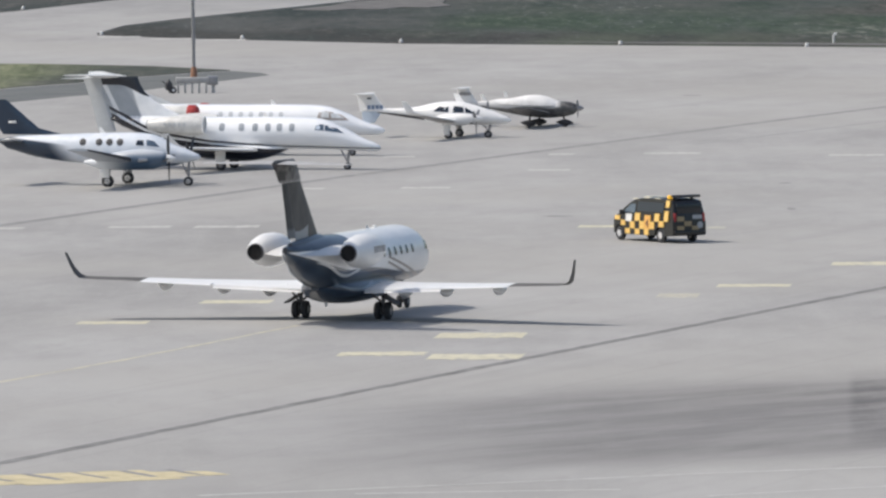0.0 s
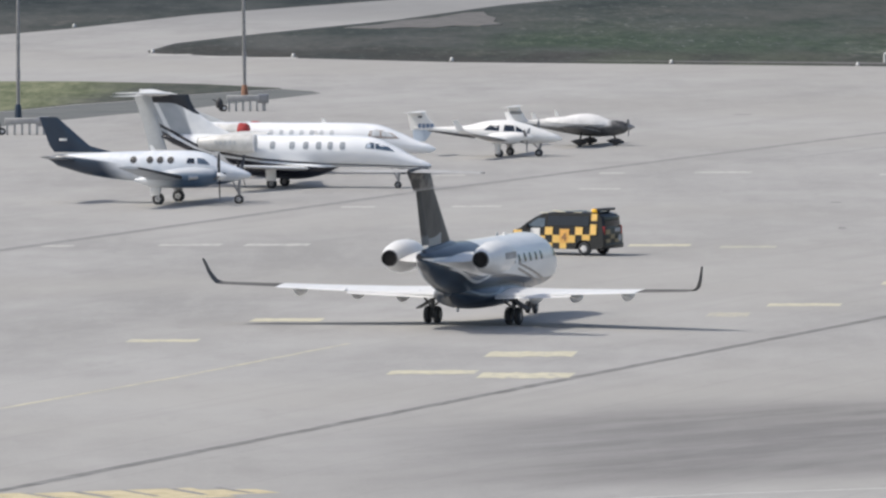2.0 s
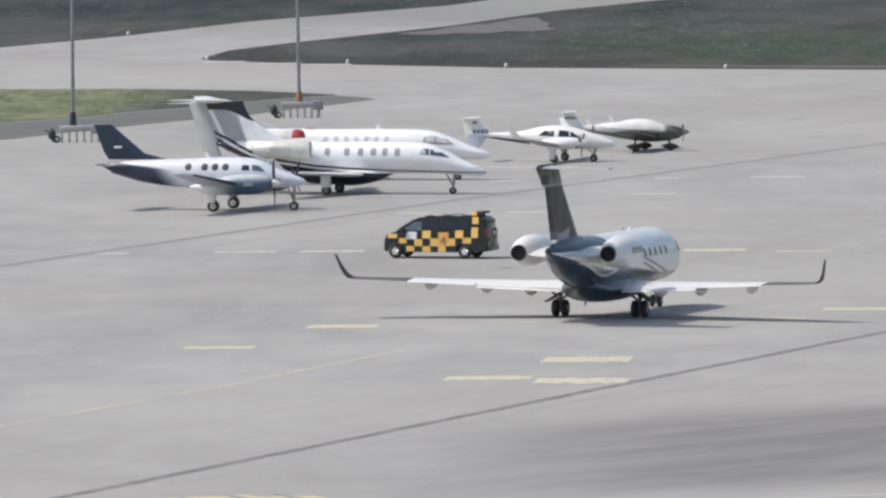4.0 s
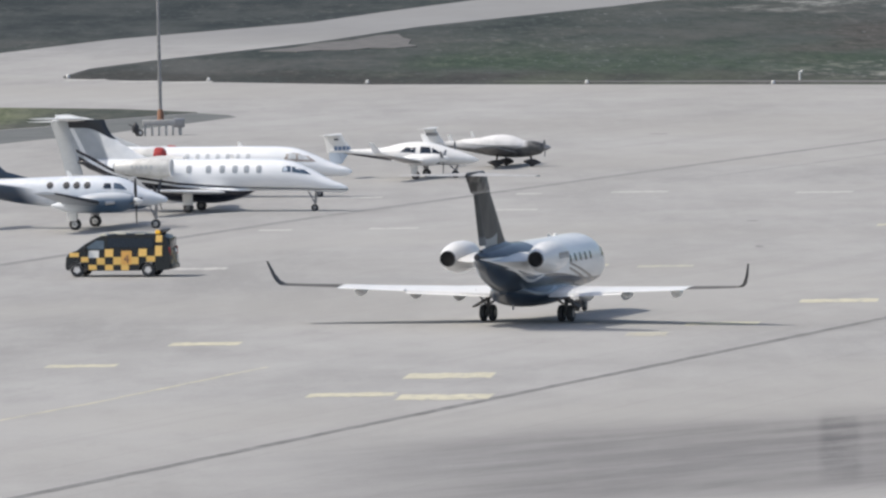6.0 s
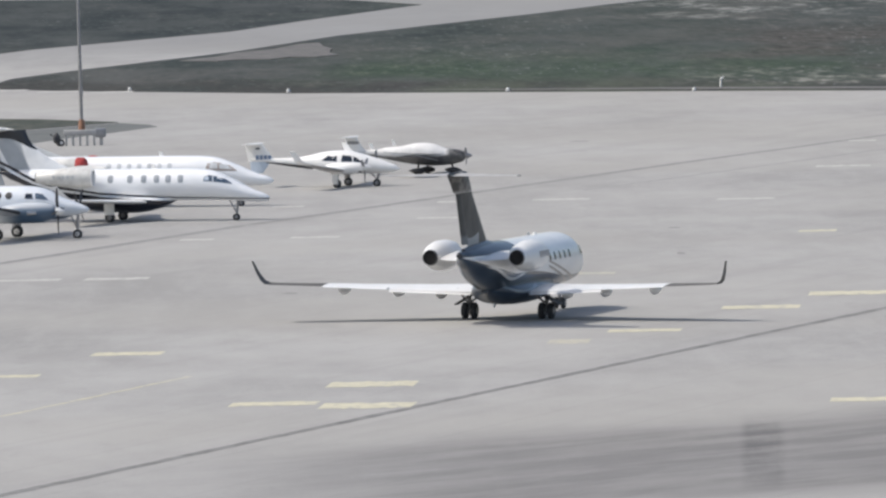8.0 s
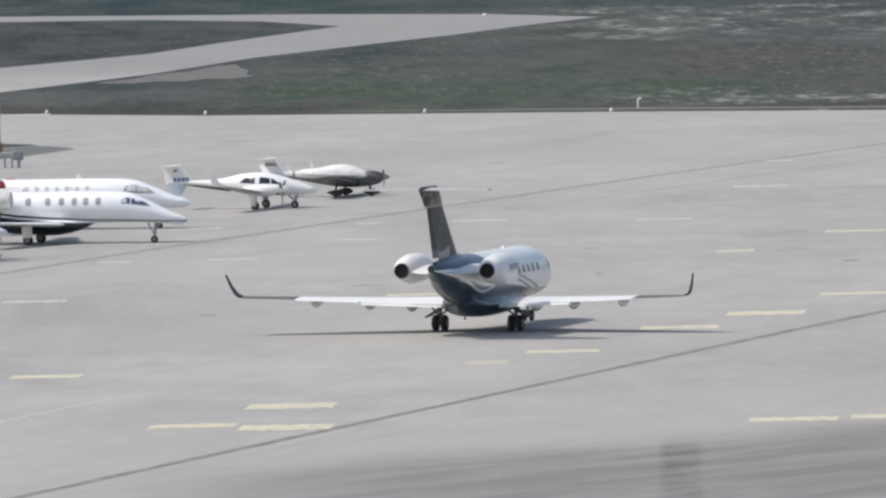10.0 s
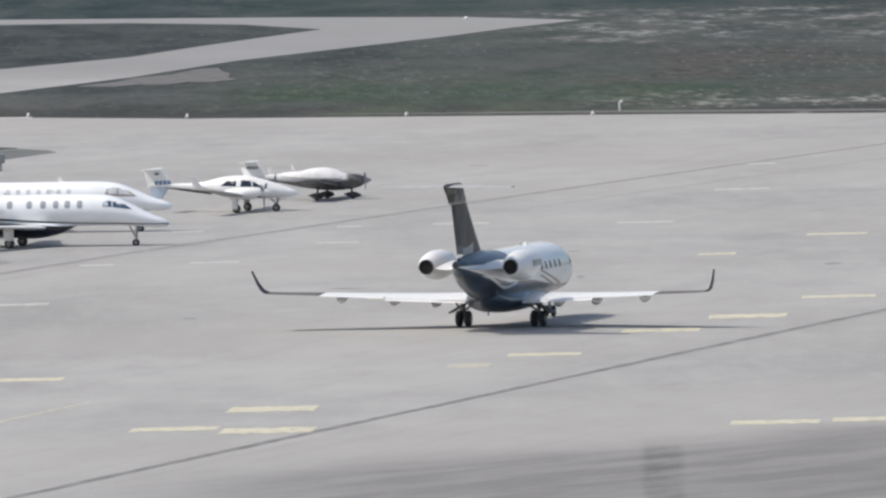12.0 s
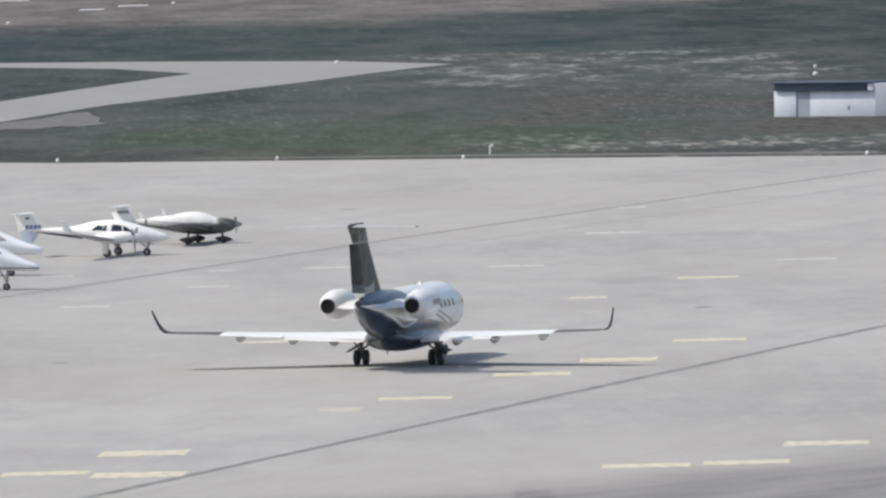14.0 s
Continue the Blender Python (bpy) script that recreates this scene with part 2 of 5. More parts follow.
def jet_paint():
    n = Nodes("white_and_navy_jet_paint", 0.3, 0, 0.5)
    x, y, z = n.xyz()
    dirt = n.step(n.noise(2.5, 4, (0.3, 1, 1)), 0.3, 0.75)
    white = n.mix(dirt, (0.76, 0.77, 0.77), (0.88, 0.88, 0.87))
    # boundary of the navy belly, rising to the tail and falling to the nose
    wave = n.math("ADD", 2.08, n.math("MULTIPLY", n.math("POWER", n.math("MAXIMUM", n.math("MULTIPLY", n.math("ADD", x, 2.2), -0.2), 0.0), 1.2), 0.86))
    wave = n.math("ADD", wave, n.math("MULTIPLY", n.step(x, -0.6, 7.0), -0.5))
    low = n.math("LESS_THAN", z, wave)
    navy = n.mix(n.step(n.noise(1.3, 3, (0.5, 1, 1)), 0.35, 0.7), (0.017, 0.031, 0.053), (0.032, 0.055, 0.086))
    col = n.mix(low, white, navy)
    curl = n.math("SUBTRACT", wave, n.math("ADD", 0.16, n.math("MULTIPLY", n.math("SINE", n.math("MULTIPLY", x, 1.6)), 0.12)))
    d = n.math("ABSOLUTE", n.math("SUBTRACT", z, curl))
    col = n.mix(n.math("MULTIPLY", n.math("LESS_THAN", d, 0.06), n.math("MULTIPLY", n.step(x, -1.5, -1.0, 1, 0), n.step(x, -5.6, -5.0))), col, (0.62, 0.63, 0.63))
    d = n.math("ABSOLUTE", n.math("SUBTRACT", z, n.math("ADD", n.math("SUBTRACT", wave, 0.62), n.math("MULTIPLY", n.math("SINE", n.math("MULTIPLY", x, 1.1)), 0.2))))
    col = n.mix(n.math("MULTIPLY", n.math("LESS_THAN", d, 0.06), n.math("MULTIPLY", n.step(x, 0.0, 0.5, 1, 0), n.step(x, -4.0, -3.0))), col, (0.16, 0.19, 0.22))
    for off in (2.42, 2.2):
        d = n.math("ABSOLUTE", n.math("SUBTRACT", z, n.math("SUBTRACT", off, n.math("MULTIPLY", n.math("SUBTRACT", x, 2.3), 0.19))))
        col = n.mix(n.math("MULTIPLY", n.math("LESS_THAN", d, 0.05), n.math("GREATER_THAN", x, 2.5)), col, (0.12, 0.11, 0.105))
    top = n.math("MULTIPLY", n.math("GREATER_THAN", z, 3.0), n.math("LESS_THAN", x, -1.3))
    col = n.mix(top, col, (0.014, 0.022, 0.040))
    return n.done(col)


def fin_paint():
    n = Nodes("dark_fin_paint", 0.55, 0, 0.0)
    x, y, z = n.xyz()
    g = n.step(n.noise(0.9, 6, (1, 1, 0.5), 0.65), 0.35, 0.65)
    col = n.mix(g, (0.055, 0.054, 0.052), (0.098, 0.095, 0.09))
    # pale foot of the fin: the lit base fairing put into the colour
    curl = n.math("ADD", 4.02, n.math("MULTIPLY", n.math("SINE", n.math("MULTIPLY", x, 1.3)), 0.25))
    col = n.mix(n.math("MULTIPLY", n.math("LESS_THAN", z, curl), n.math("LESS_THAN", x, -4.9)), col, (0.33, 0.35, 0.36))
    d = n.math("ABSOLUTE", n.math("SUBTRACT", z, n.math("ADD", 5.75, n.math("MULTIPLY", n.math("ADD", x, 7.5), 0.25))))
    col = n.mix(n.math("LESS_THAN", d, 0.1), col, (0.22, 0.22, 0.21))
    return n.done(col)


def sweep(n, x):
    """Height of the swept stripe along a light jet: straight legs, steep at the tail."""
    v = n.math("ADD", 3.0, n.math("MULTIPLY", n.math("ADD", x, 5.89), -0.483))
    for at, turn in ((-4.42, 0.172), (-3.07, 0.166), (-0.73, 0.076), (2.46, 0.045)):
        v = n.math("ADD", v, n.math("MULTIPLY", n.math("MAXIMUM", n.math("SUBTRACT", x, at), 0.0), turn))
    return v


def swept_stripes(n, x, z, col):
    """Thin dark line, a pale gap, then dark down to the belly."""
    c = sweep(n, x)
    thin = n.step(x, -5.0, 4.0, 0.085, 0.03)
    d = n.math("ABSOLUTE", n.math("SUBTRACT", z, c))
    col = n.mix(n.math("LESS_THAN", d, thin), col, (0.014, 0.017, 0.028))
    return n.mix(n.math("LESS_THAN", z, n.math("SUBTRACT", c, n.step(x, -6.0, 0.0, 0.24, 0.17))), col, (0.012, 0.014, 0.024))


def light_jet_paint(name, stripe):
    n = Nodes(name, 0.22, 0, 0.5)
    x, y, z = n.xyz()
    dirt = n.step(n.noise(2.0, 4, (0.3, 1, 1)), 0.3, 0.75)
    col = n.mix(dirt, (0.80, 0.825, 0.85), (0.90, 0.91, 0.925))
    if stripe:
        col = swept_stripes(n, x, z, col)
    return n.done(col)


def light_jet_fin_paint():
    n = Nodes("white_and_black_fin_paint", 0.3, 0, 0.4)
    x, y, z = n.xyz()
    white = n.mix(n.step(n.noise(1.5), 0.3, 0.7), (0.76, 0.78, 0.80), (0.86, 0.87, 0.88))
    grey = n.mix(n.step(n.noise(1.2, 4), 0.3, 0.7), (0.34, 0.37, 0.40), (0.42, 0.45, 0.48))
    # grey panel behind a slanting edge, crossed by one pale bar
    edge = n.math("ADD", -4.62, n.math("MULTIPLY", n.math("SUBTRACT", z, 2.64), -0.33))
    col = n.mix(n.step(n.math("SUBTRACT", x, edge), -0.12, 0.05), grey, white)
    bar = n.math("ADD", -6.72, n.math("MULTIPLY", n.math("SUBTRACT", 4.49, z), 0.5))
    col = n.mix(n.math("LESS_THAN", n.math("ABSOLUTE", n.math("SUBTRACT", x, bar)), 0.13), col, white)
    # black cap, deeper towards the leading edge
    low = n.math("SUBTRACT", 4.5, n.math("MULTIPLY", n.math("POWER", n.step(x, -6.1, -4.2), 1.3), 0.62))
    col = n.mix(n.math("GREATER_THAN", z, low), col, (0.012, 0.014, 0.022))
    return n.done(swept_stripes(n, x, z, col))


def turboprop_paint():
    n = Nodes("white_to_blue_paint_with_glint", 0.3, 0, 0.4)
    x, y, z = n.xyz()
    w = n.mix(n.step(n.noise(2.0, 4), 0.3, 0.75), (0.64, 0.69, 0.75), (0.75, 0.78, 0.82))
    k = n.math("ADD", x, n.math("MULTIPLY", z, 0.6))
    # blue stops below the rear spine; the white above paints the sun's glint
    f = n.math("MULTIPLY", n.step(k, -2.5, -1.0, 1, 0), n.step(n.math("SUBTRACT", z, n.math("MULTIPLY", n.math("ADD", x, 3.0), -0.12)), 2.1, 2.2, 1, 0))
    f = n.math("MAXIMUM", f, n.step(x, -5.7, -5.2, 0.95, 0))
    col = n.mix(f, w, (0.017, 0.034, 0.062))
    return n.done(col)


def nacelle_paint():
    n = Nodes("blue_fading_nacelle_paint", 0.3, 0, 0.4)
    x, y, z = n.xyz()
    f = n.math("MULTIPLY", n.step(x, -0.3, 1.5), n.step(z, 1.45, 2.15, 1, 0))
    return n.done(n.mix(f, (0.72, 0.75, 0.78), (0.062, 0.108, 0.17)))


M_APRON = asphalt("pale_apron_paving", (0.338, 0.336, 0.330), (0.35, 0.343, 0.325))
M_ROAD = worn("grey_road_asphalt", (0.165, 0.175, 0.175), 0.9, 0, 0.3, 0.2, 0.0, 0.05)
M_GRAVEL = worn("grey_gravel", (0.188, 0.186, 0.184), 0.95, 0, 0.5, 0.4, 0.0, 0.05)
M_GRASS = meadow("rough_meadow")


def worn_marking(name, colour, bare, lo, hi):
    """Road paint rubbed through to the paving in streaks."""
    n = Nodes(name, 0.9, 0, 0, 0.05)
    f = n.math("ADD", n.math("MULTIPLY", n.noise(1.1, 5, (1.6, 0.45, 1), 0.7), 0.65), n.math("MULTIPLY", n.noise(6.0, 4, (1, 0.3, 1)), 0.35))
    tone = n.mix(n.step(n.noise(2.2, 4, (1, 0.4, 1)), 0.3, 0.7), tuple(c * 0.85 for c in colour), colour)
    return n.done(n.mix(n.step(f, lo, hi), bare, tone))


M_YELLOW = worn_marking("faded_yellow_marking", (0.575, 0.55, 0.43), (0.36, 0.355, 0.34), 0.30, 0.52)
M_BAND = worn("strong_yellow_marking", (0.62, 0.55, 0.37), 0.85, 0, 1.4, 0.32, 0.0, 0.05)
M_YFAINT = worn_marking("almost_worn_off_yellow_marking", (0.50, 0.48, 0.40), (0.36, 0.355, 0.34), 0.34, 0.58)
M_EDGE = worn_marking("rubbed_white_line", (0.50, 0.50, 0.49), (0.36, 0.357, 0.35), 0.28, 0.5)
M_PALE = worn_marking("worn_white_marking", (0.53, 0.525, 0.505), (0.35, 0.347, 0.34), 0.34, 0.58)
M_TAR = worn("dark_joint_sealant", (0.268, 0.268, 0.264), 0.8, 0, 0.6, 0.42, 0.0, 0.05)
M_TAR_SOFT = worn("faded_joint_sealant", (0.304, 0.304, 0.301), 0.85, 0, 0.8, 0.3, 0.0, 0.05)
M_TAR_FAINT = worn("nearly_vanished_joint_sealant", (0.318, 0.317, 0.313), 0.85, 0, 0.8, 0.12, 0.0, 0.05)
M_JET, M_FIN = jet_paint(), fin_paint()
# dark fin cap with pale blotches and a paler lower rim
_f = Nodes("mottled_fin_cap", 0.5)
_x, _y, _z = _f.xyz()
_k = _f.step(_f.noise(1.1, 5, (1, 1, 1.6), 0.6), 0.4, 0.62)
_e = _f.step(_f.math("ADD", _z, _f.math("MULTIPLY", _f.noise(2.0), 0.12)), 5.82, 5.94, 0.5, 0.0)
M_CAP = _f.done(_f.mix(_e, _f.mix(_k, (0.022, 0.021, 0.021), (0.19, 0.18, 0.175)), (0.42, 0.42, 0.41)))
M_STAB = worn("grey_tailplane_paint", (0.45, 0.45, 0.45), 0.6, 0, 1.5, 0.3, 0.0, 0.2)
M_FRAME = worn("bronze_window_frame", (0.36, 0.31, 0.28), 0.5, 0, 3, 0.3)
# glare on the panes is put into a pale glass colour
M_PALEPANE = worn("glare_window_glass", (0.62, 0.65, 0.67), 0.12, 0, 3, 0.25, 0.5)
_r = Nodes("dark_rudder_with_lit_foot", 0.55)
_x, _y, _z = _r.xyz()
# same lit foot carried faintly onto the rudder as a paler tone
_k = _r.step(_r.math("ADD", _z, _r.math("MULTIPLY", _r.noise(2.5), 0.5)), 0.55, 0.75, 0.4, 0.0)
M_RUD = _r.done(_r.mix(_k, _r.mix(_r.step(_r.noise(1.6, 5), 0.35, 0.65), (0.026, 0.028, 0.030), (0.052, 0.053, 0.053)), (0.30, 0.33, 0.36)))
M_WHITE = worn("white_aircraft_paint", (0.84, 0.84, 0.83), 0.35, 0, 1.5, 0.1, 0.2)
M_JETW = worn("white_pylon_paint", (0.80, 0.79, 0.77), 0.35, 0, 1.5, 0.15, 0.2)
# dark grey that carries the shade of the outer wing's trailing edge
M_WING_DARK = worn("dark_grey_shaded_wing", (0.14, 0.137, 0.134), 0.75, 0, 2, 0.3, 0.0, 0.15)
M_LJET = light_jet_paint("white_paint_with_black_belly", True)
M_LJET2 = light_jet_paint("plain_white_jet_paint", False)
M_LFIN = light_jet_fin_paint()
M_TPROP, M_NACELLE = turboprop_paint(), nacelle_paint()
M_LFIN2 = worn("pale_grey_fin_paint", (0.52, 0.54, 0.55), 0.4, 0, 1.2, 0.15)
M_NAC2 = worn("mottled_nacelle_paint", (0.72, 0.72, 0.70), 0.4, 0.0, 1.6, 0.35)
M_SHIELD = worn("windscreen_glass", (0.085, 0.125, 0.18), 0.1, 0, 4, 0.3, 0.5)
# shade of the wing underside is put into this blue-grey
M_TPWING = worn("blue_grey_wing_with_shade", (0.40, 0.44, 0.49), 0.4, 0, 1.2, 0.2)
M_PBLUE = worn("pale_blue_tone", (0.52, 0.60, 0.70), 0.4, 0, 2, 0.15)
M_BLUE = worn("deep_blue_paint", (0.017, 0.036, 0.068), 0.35, 0, 2, 0.25, 0.3)
M_TYRE = worn("tyre_rubber", (0.052, 0.055, 0.061), 0.85, 0, 6, 0.3)
M_RIM = worn("wheel_alloy", (0.78, 0.78, 0.78), 0.35, 0.2, 6, 0.25)
M_GREYFILM = worn("grey_lettering_film", (0.42, 0.42, 0.43), 0.5, 0, 3, 0.2)
M_STRUT = worn("gear_leg_metal", (0.35, 0.35, 0.36), 0.4, 0.5, 6, 0.3)
# near-black for engine openings, painting their unlit depth
M_DARK = worn("exhaust_soot", (0.008, 0.008, 0.009), 0.9, 0, 4, 0.3)
M_METAL = worn("bare_metal", (0.6, 0.6, 0.6), 0.3, 0.9, 4, 0.2)
M_GLASS = worn("dark_window_glass", (0.015, 0.022, 0.035), 0.08, 0, 4, 0.2, 0.5)
M_PANE = worn("cabin_window_glass", (0.36, 0.39, 0.42), 0.1, 0, 4, 0.2, 0.5)
M_RED = worn("red_cover_cloth", (0.42, 0.05, 0.05), 0.8, 0, 3, 0.3)
M_CANVAS = worn("grey_canvas_cover", (0.80, 0.80, 0.80), 0.9, 0, 2.2, 0.25)
_c = Nodes("white_fuselage_dark_below_and_front", 0.4)
_x, _y, _z = _c.xyz()
# darker towards the bottom and at the front, with an uneven edge
_low = _c.step(_c.math("ADD", _z, _c.math("MULTIPLY", _c.noise(1.6, 5, (0.5, 1, 1.5)), 0.5)), 1.32, 1.5, 1, 0)
_front = _c.step(_c.math("ADD", _x, _c.math("MULTIPLY", _c.noise(2.2), 0.6)), 1.5, 1.8)
_tone = _c.mix(_c.step(_c.noise(2.6, 5), 0.35, 0.65), (0.028, 0.028, 0.029), (0.10, 0.098, 0.095))
M_CPAINT = _c.done(_c.mix(_c.math("MULTIPLY", _c.math("MAXIMUM", _low, _front), 0.92), (0.60, 0.60, 0.60), _tone))
M_WDARK = worn("mid_grey_wing_paint", (0.12, 0.12, 0.122), 0.6, 0, 1.8, 0.4)
M_UNDER = worn("dark_grey_paint", (0.055, 0.055, 0.06), 0.5, 0, 3, 0.3)
M_VAN = worn("black_van_paint", (0.010, 0.010, 0.011), 0.3, 0, 3, 0.3, 0.2)
M_VWIN = worn("clear_van_glass", (0.11, 0.15, 0.19), 0.2, 0, 4, 0.4, 0.2)
M_TINT = worn("tinted_van_glass", (0.012, 0.016, 0.022), 0.15, 0, 4, 0.2, 0.3, 0.4)
# yellow film of the roof, sunlight and glint put into its pale colour
M_VPALE = worn("sunlit_yellow_film", (0.88, 0.83, 0.66), 0.2, 0, 4, 0.15)
# darker copy of the yellow, shade of the van's rear in the colour
M_VDULL = worn("shaded_yellow_film", (0.30, 0.24, 0.14), 0.5, 0, 4, 0.2)
_b = Nodes("amber_beacon_glass", 0.3)
_b.b.inputs["Emission Color"].default_value = (1.0, 0.55, 0.05, 1)
_b.b.inputs["Emission Strength"].default_value = 0.35
M_BEACON = _b.done((0.8, 0.45, 0.05))
M_VYEL = worn("signal_yellow_film", (0.88, 0.57, 0.17), 0.4, 0, 4, 0.15)
M_VORANGE = worn("signal_orange_film", (0.86, 0.48, 0.13), 0.45, 0, 4, 0.2)
M_POST = worn("galvanised_steel", (0.34, 0.34, 0.35), 0.6, 0.2, 3, 0.25)
M_CONC = worn("weathered_concrete", (0.46, 0.455, 0.45), 0.9, 0, 2, 0.25)
M_ORANGE = worn("faded_orange_paint", (0.36, 0.19, 0.12), 0.7, 0, 3, 0.3)
M_WALL = worn("white_render", (0.68, 0.74, 0.82), 0.8, 0, 0.8, 0.1)
M_LETTER = worn("faded_blue_lettering", (0.20, 0.28, 0.42), 0.5, 0, 3, 0.3)
# blue-grey copy of the wall colour for sides that lie in shade
M_WALL_SHADE = worn("shaded_blue_grey_render", (0.36, 0.40, 0.47), 0.8, 0, 0.8, 0.1)
M_ROOF = worn("dark_blue_sheet_roof", (0.05, 0.078, 0.125), 0.5, 0, 0.8, 0.25)
M_LAMP = worn("white_lamp_glass", (0.8, 0.8, 0.78), 0.2, 0, 8, 0.05)


# ---- making meshes ----
def part(name, bm, material, parent=None, label=""):
    bmesh.ops.recalc_face_normals(bm, faces=bm.faces)
    for f in bm.faces:
        f.smooth = True
    for e in bm.edges:
        if len(e.link_faces) == 2 and e.calc_face_angle(0) > 0.7:
            e.smooth = False
    me = bpy.data.meshes.new(name)
    bm.to_mesh(me)
    bm.free()
    me.materials.append(material)
    ob = new(name, me)
    ob.parent = parent
    return tagged(ob, label)


def thing(name, label, category, m=None, group=""):
    ob = new(name)
    ob.empty_display_size = 0.5
    if m is not None:
        ob.matrix_basis = m
    return tagged(ob, label, category, group)


def loft(rings, closed=True, bm=None, caps=True):
    bm = bm or bmesh.new()
    rows = [[bm.verts.new(p) for p in r] for r in rings]
    n = len(rows[0])
    for a, b in zip(rows, rows[1:]):
        for k in range(n if closed else n - 1):
            bm.faces.new((a[k], a[(k + 1) % n], b[(k + 1) % n], b[k]))
    if closed and caps:
        bm.faces.new(rows[0])
        bm.faces.new(rows[-1])
    return bm


def smooth_rows(rows, steps):
    """Catmull-Rom between rows of numbers, the first number rising or falling."""
    out = []
    n = len(rows)
    for i in range(n - 1):
        p = [np.array(rows[max(0, min(n - 1, i + d))], float) for d in (-1, 0, 1, 2)]
        for s in range(steps):
            u = s / steps
            v = 0.5 * (2 * p[1] + (p[2] - p[0]) * u + (2 * p[0] - 5 * p[1] + 4 * p[2] - p[3]) * u * u + (3 * p[1] - p[0] - 3 * p[2] + p[3]) * u ** 3)
            v[0] = p[1][0] + (p[2][0] - p[1][0]) * u
            out.append(v)
    out.append(np.array(rows[-1], float))
    return out


def tube_body(stations, n=28, steps=4):
    """Rounded body along x from stations (x, centre z, half width, half height up, half height down)."""
    rings = []
    for x, zc, w, up, dn in smooth_rows(stations, steps):
        ring = []
        for k in range(n):
            a = 2 * math.pi * k / n
            s = math.sin(a)
            ring.append((x, max(w, 0.01) * math.cos(a), zc + max(up if s > 0 else dn, 0.01) * s))
        rings.append(ring)
    return loft(rings)


FOIL = ((1.0, 0.004), (0.8, 0.26), (0.55, 0.46), (0.3, 0.5), (0.1, 0.36), (0.02, 0.17), (0.0, 0.0),
        (0.02, -0.15), (0.1, -0.28), (0.3, -0.36), (0.55, -0.28), (0.8, -0.14), (1.0, -0.004))


def blade(sections, bm=None, drop=0.0):
    """Lifting surface from sections (leading x, y, z, chord, thickness, lean in degrees); the chord runs to -x."""
    rings = []
    for x, y, z, c, t, lean in sections:
        a = radians(lean)
        rings.append([(x - u * c, y - math.sin(a) * v * t, z + math.cos(a) * v * t - drop * u * c) for u, v in FOIL])
    return loft(rings, True, bm)


def spun(profile, centre, axis="x", n=20, bm=None, caps=True):
    """Body of revolution from (along, radius)."""
    rings = []
    cx, cy, cz = centre
    for u, r in profile:
        ring = []
        for k in range(n):
            a = 2 * math.pi * k / n
            p, q = max(r, 0.002) * math.cos(a), max(r, 0.002) * math.sin(a)
            ring.append({"x": (cx + u, cy + p, cz + q), "y": (cx + p, cy + u, cz + q), "z": (cx + p, cy + q, cz + u)}[axis])
        rings.append(ring)
    return loft(rings, True, bm, caps)


def rod(a, b, r, bm=None, n=8, r2=None):
    bm = bm or bmesh.new()
    a, b = Vector(a), Vector(b)
    q = (b - a).to_track_quat("Z", "Y")
    rings = [[p + q @ Vector((rr * math.cos(2 * math.pi * k / n), rr * math.sin(2 * math.pi * k / n), 0)) for k in range(n)] for p, rr in ((a, r), (b, r if r2 is None else r2))]
    return loft(rings, True, bm)


def block(x, y, z, sx, sy, sz, bevel=0.0, bm=None):
    """Box centred at x, y with its foot at z."""
    own = bmesh.new()
    bmesh.ops.create_cube(own, size=1.0)
    bmesh.ops.transform(own, matrix=Matrix.Translation((x, y, z + sz / 2)) @ Matrix.Diagonal((sx, sy, sz, 1)), verts=own.verts)
    if bevel:
        bmesh.ops.bevel(own, geom=list(own.edges), offset=bevel, segments=2, affect="EDGES", profile=0.5)
    if bm is None:
        return own
    me = bpy.data.meshes.new("tmp")
    own.to_mesh(me)
    own.free()
    bm.from_mesh(me)
    bpy.data.meshes.remove(me)
    return bm


def prism(outline, z0, z1):
    bm = bmesh.new()
    top = [bm.verts.new((x, y, z1)) for x, y in outline]
    bot = [bm.verts.new((x, y, z0)) for x, y in outline]
    bm.faces.new(top)
    bm.faces.new(bot[::-1])
    n = len(top)
    for k in range(n):
        bm.faces.new((top[k], bot[k], bot[(k + 1) % n], top[(k + 1) % n]))
    return bm


ROLLERS = []


def wheel(parent, x, y, r, w, rolling=False, rim=M_RIM):
    tyre = part("wheel", spun([(-w / 2, r * 0.55), (-w / 2, r * 0.82), (-w * 0.36, r * 0.96), (0, r), (w * 0.36, r * 0.96), (w / 2, r * 0.82), (w / 2, r * 0.55)], (0, 0, 0), "y", 22), M_TYRE, parent)
    tyre.matrix_basis = pose(x, y, r)
    bm = spun([(-w * 0.53, r * 0.2), (-w * 0.53, r * 0.3), (-w * 0.48, r * 0.56), (w * 0.48, r * 0.56), (w * 0.53, r * 0.3), (w * 0.53, r * 0.2)], (0, 0, 0), "y", 14)
    for k in range(5):
        a = 2 * math.pi * k / 5
        for s in (-1, 1):
            rod((0.22 * r * math.cos(a), s * w * 0.52, 0.22 * r * math.sin(a)), (0.54 * r * math.cos(a), s * w * 0.5, 0.54 * r * math.sin(a)), r * 0.07, bm, 5)
    part("rim", bm, rim, tyre, "bright alloy rim")
    if rolling:
        ROLLERS.append((tyre, x, y, r, parent))
    return tyre


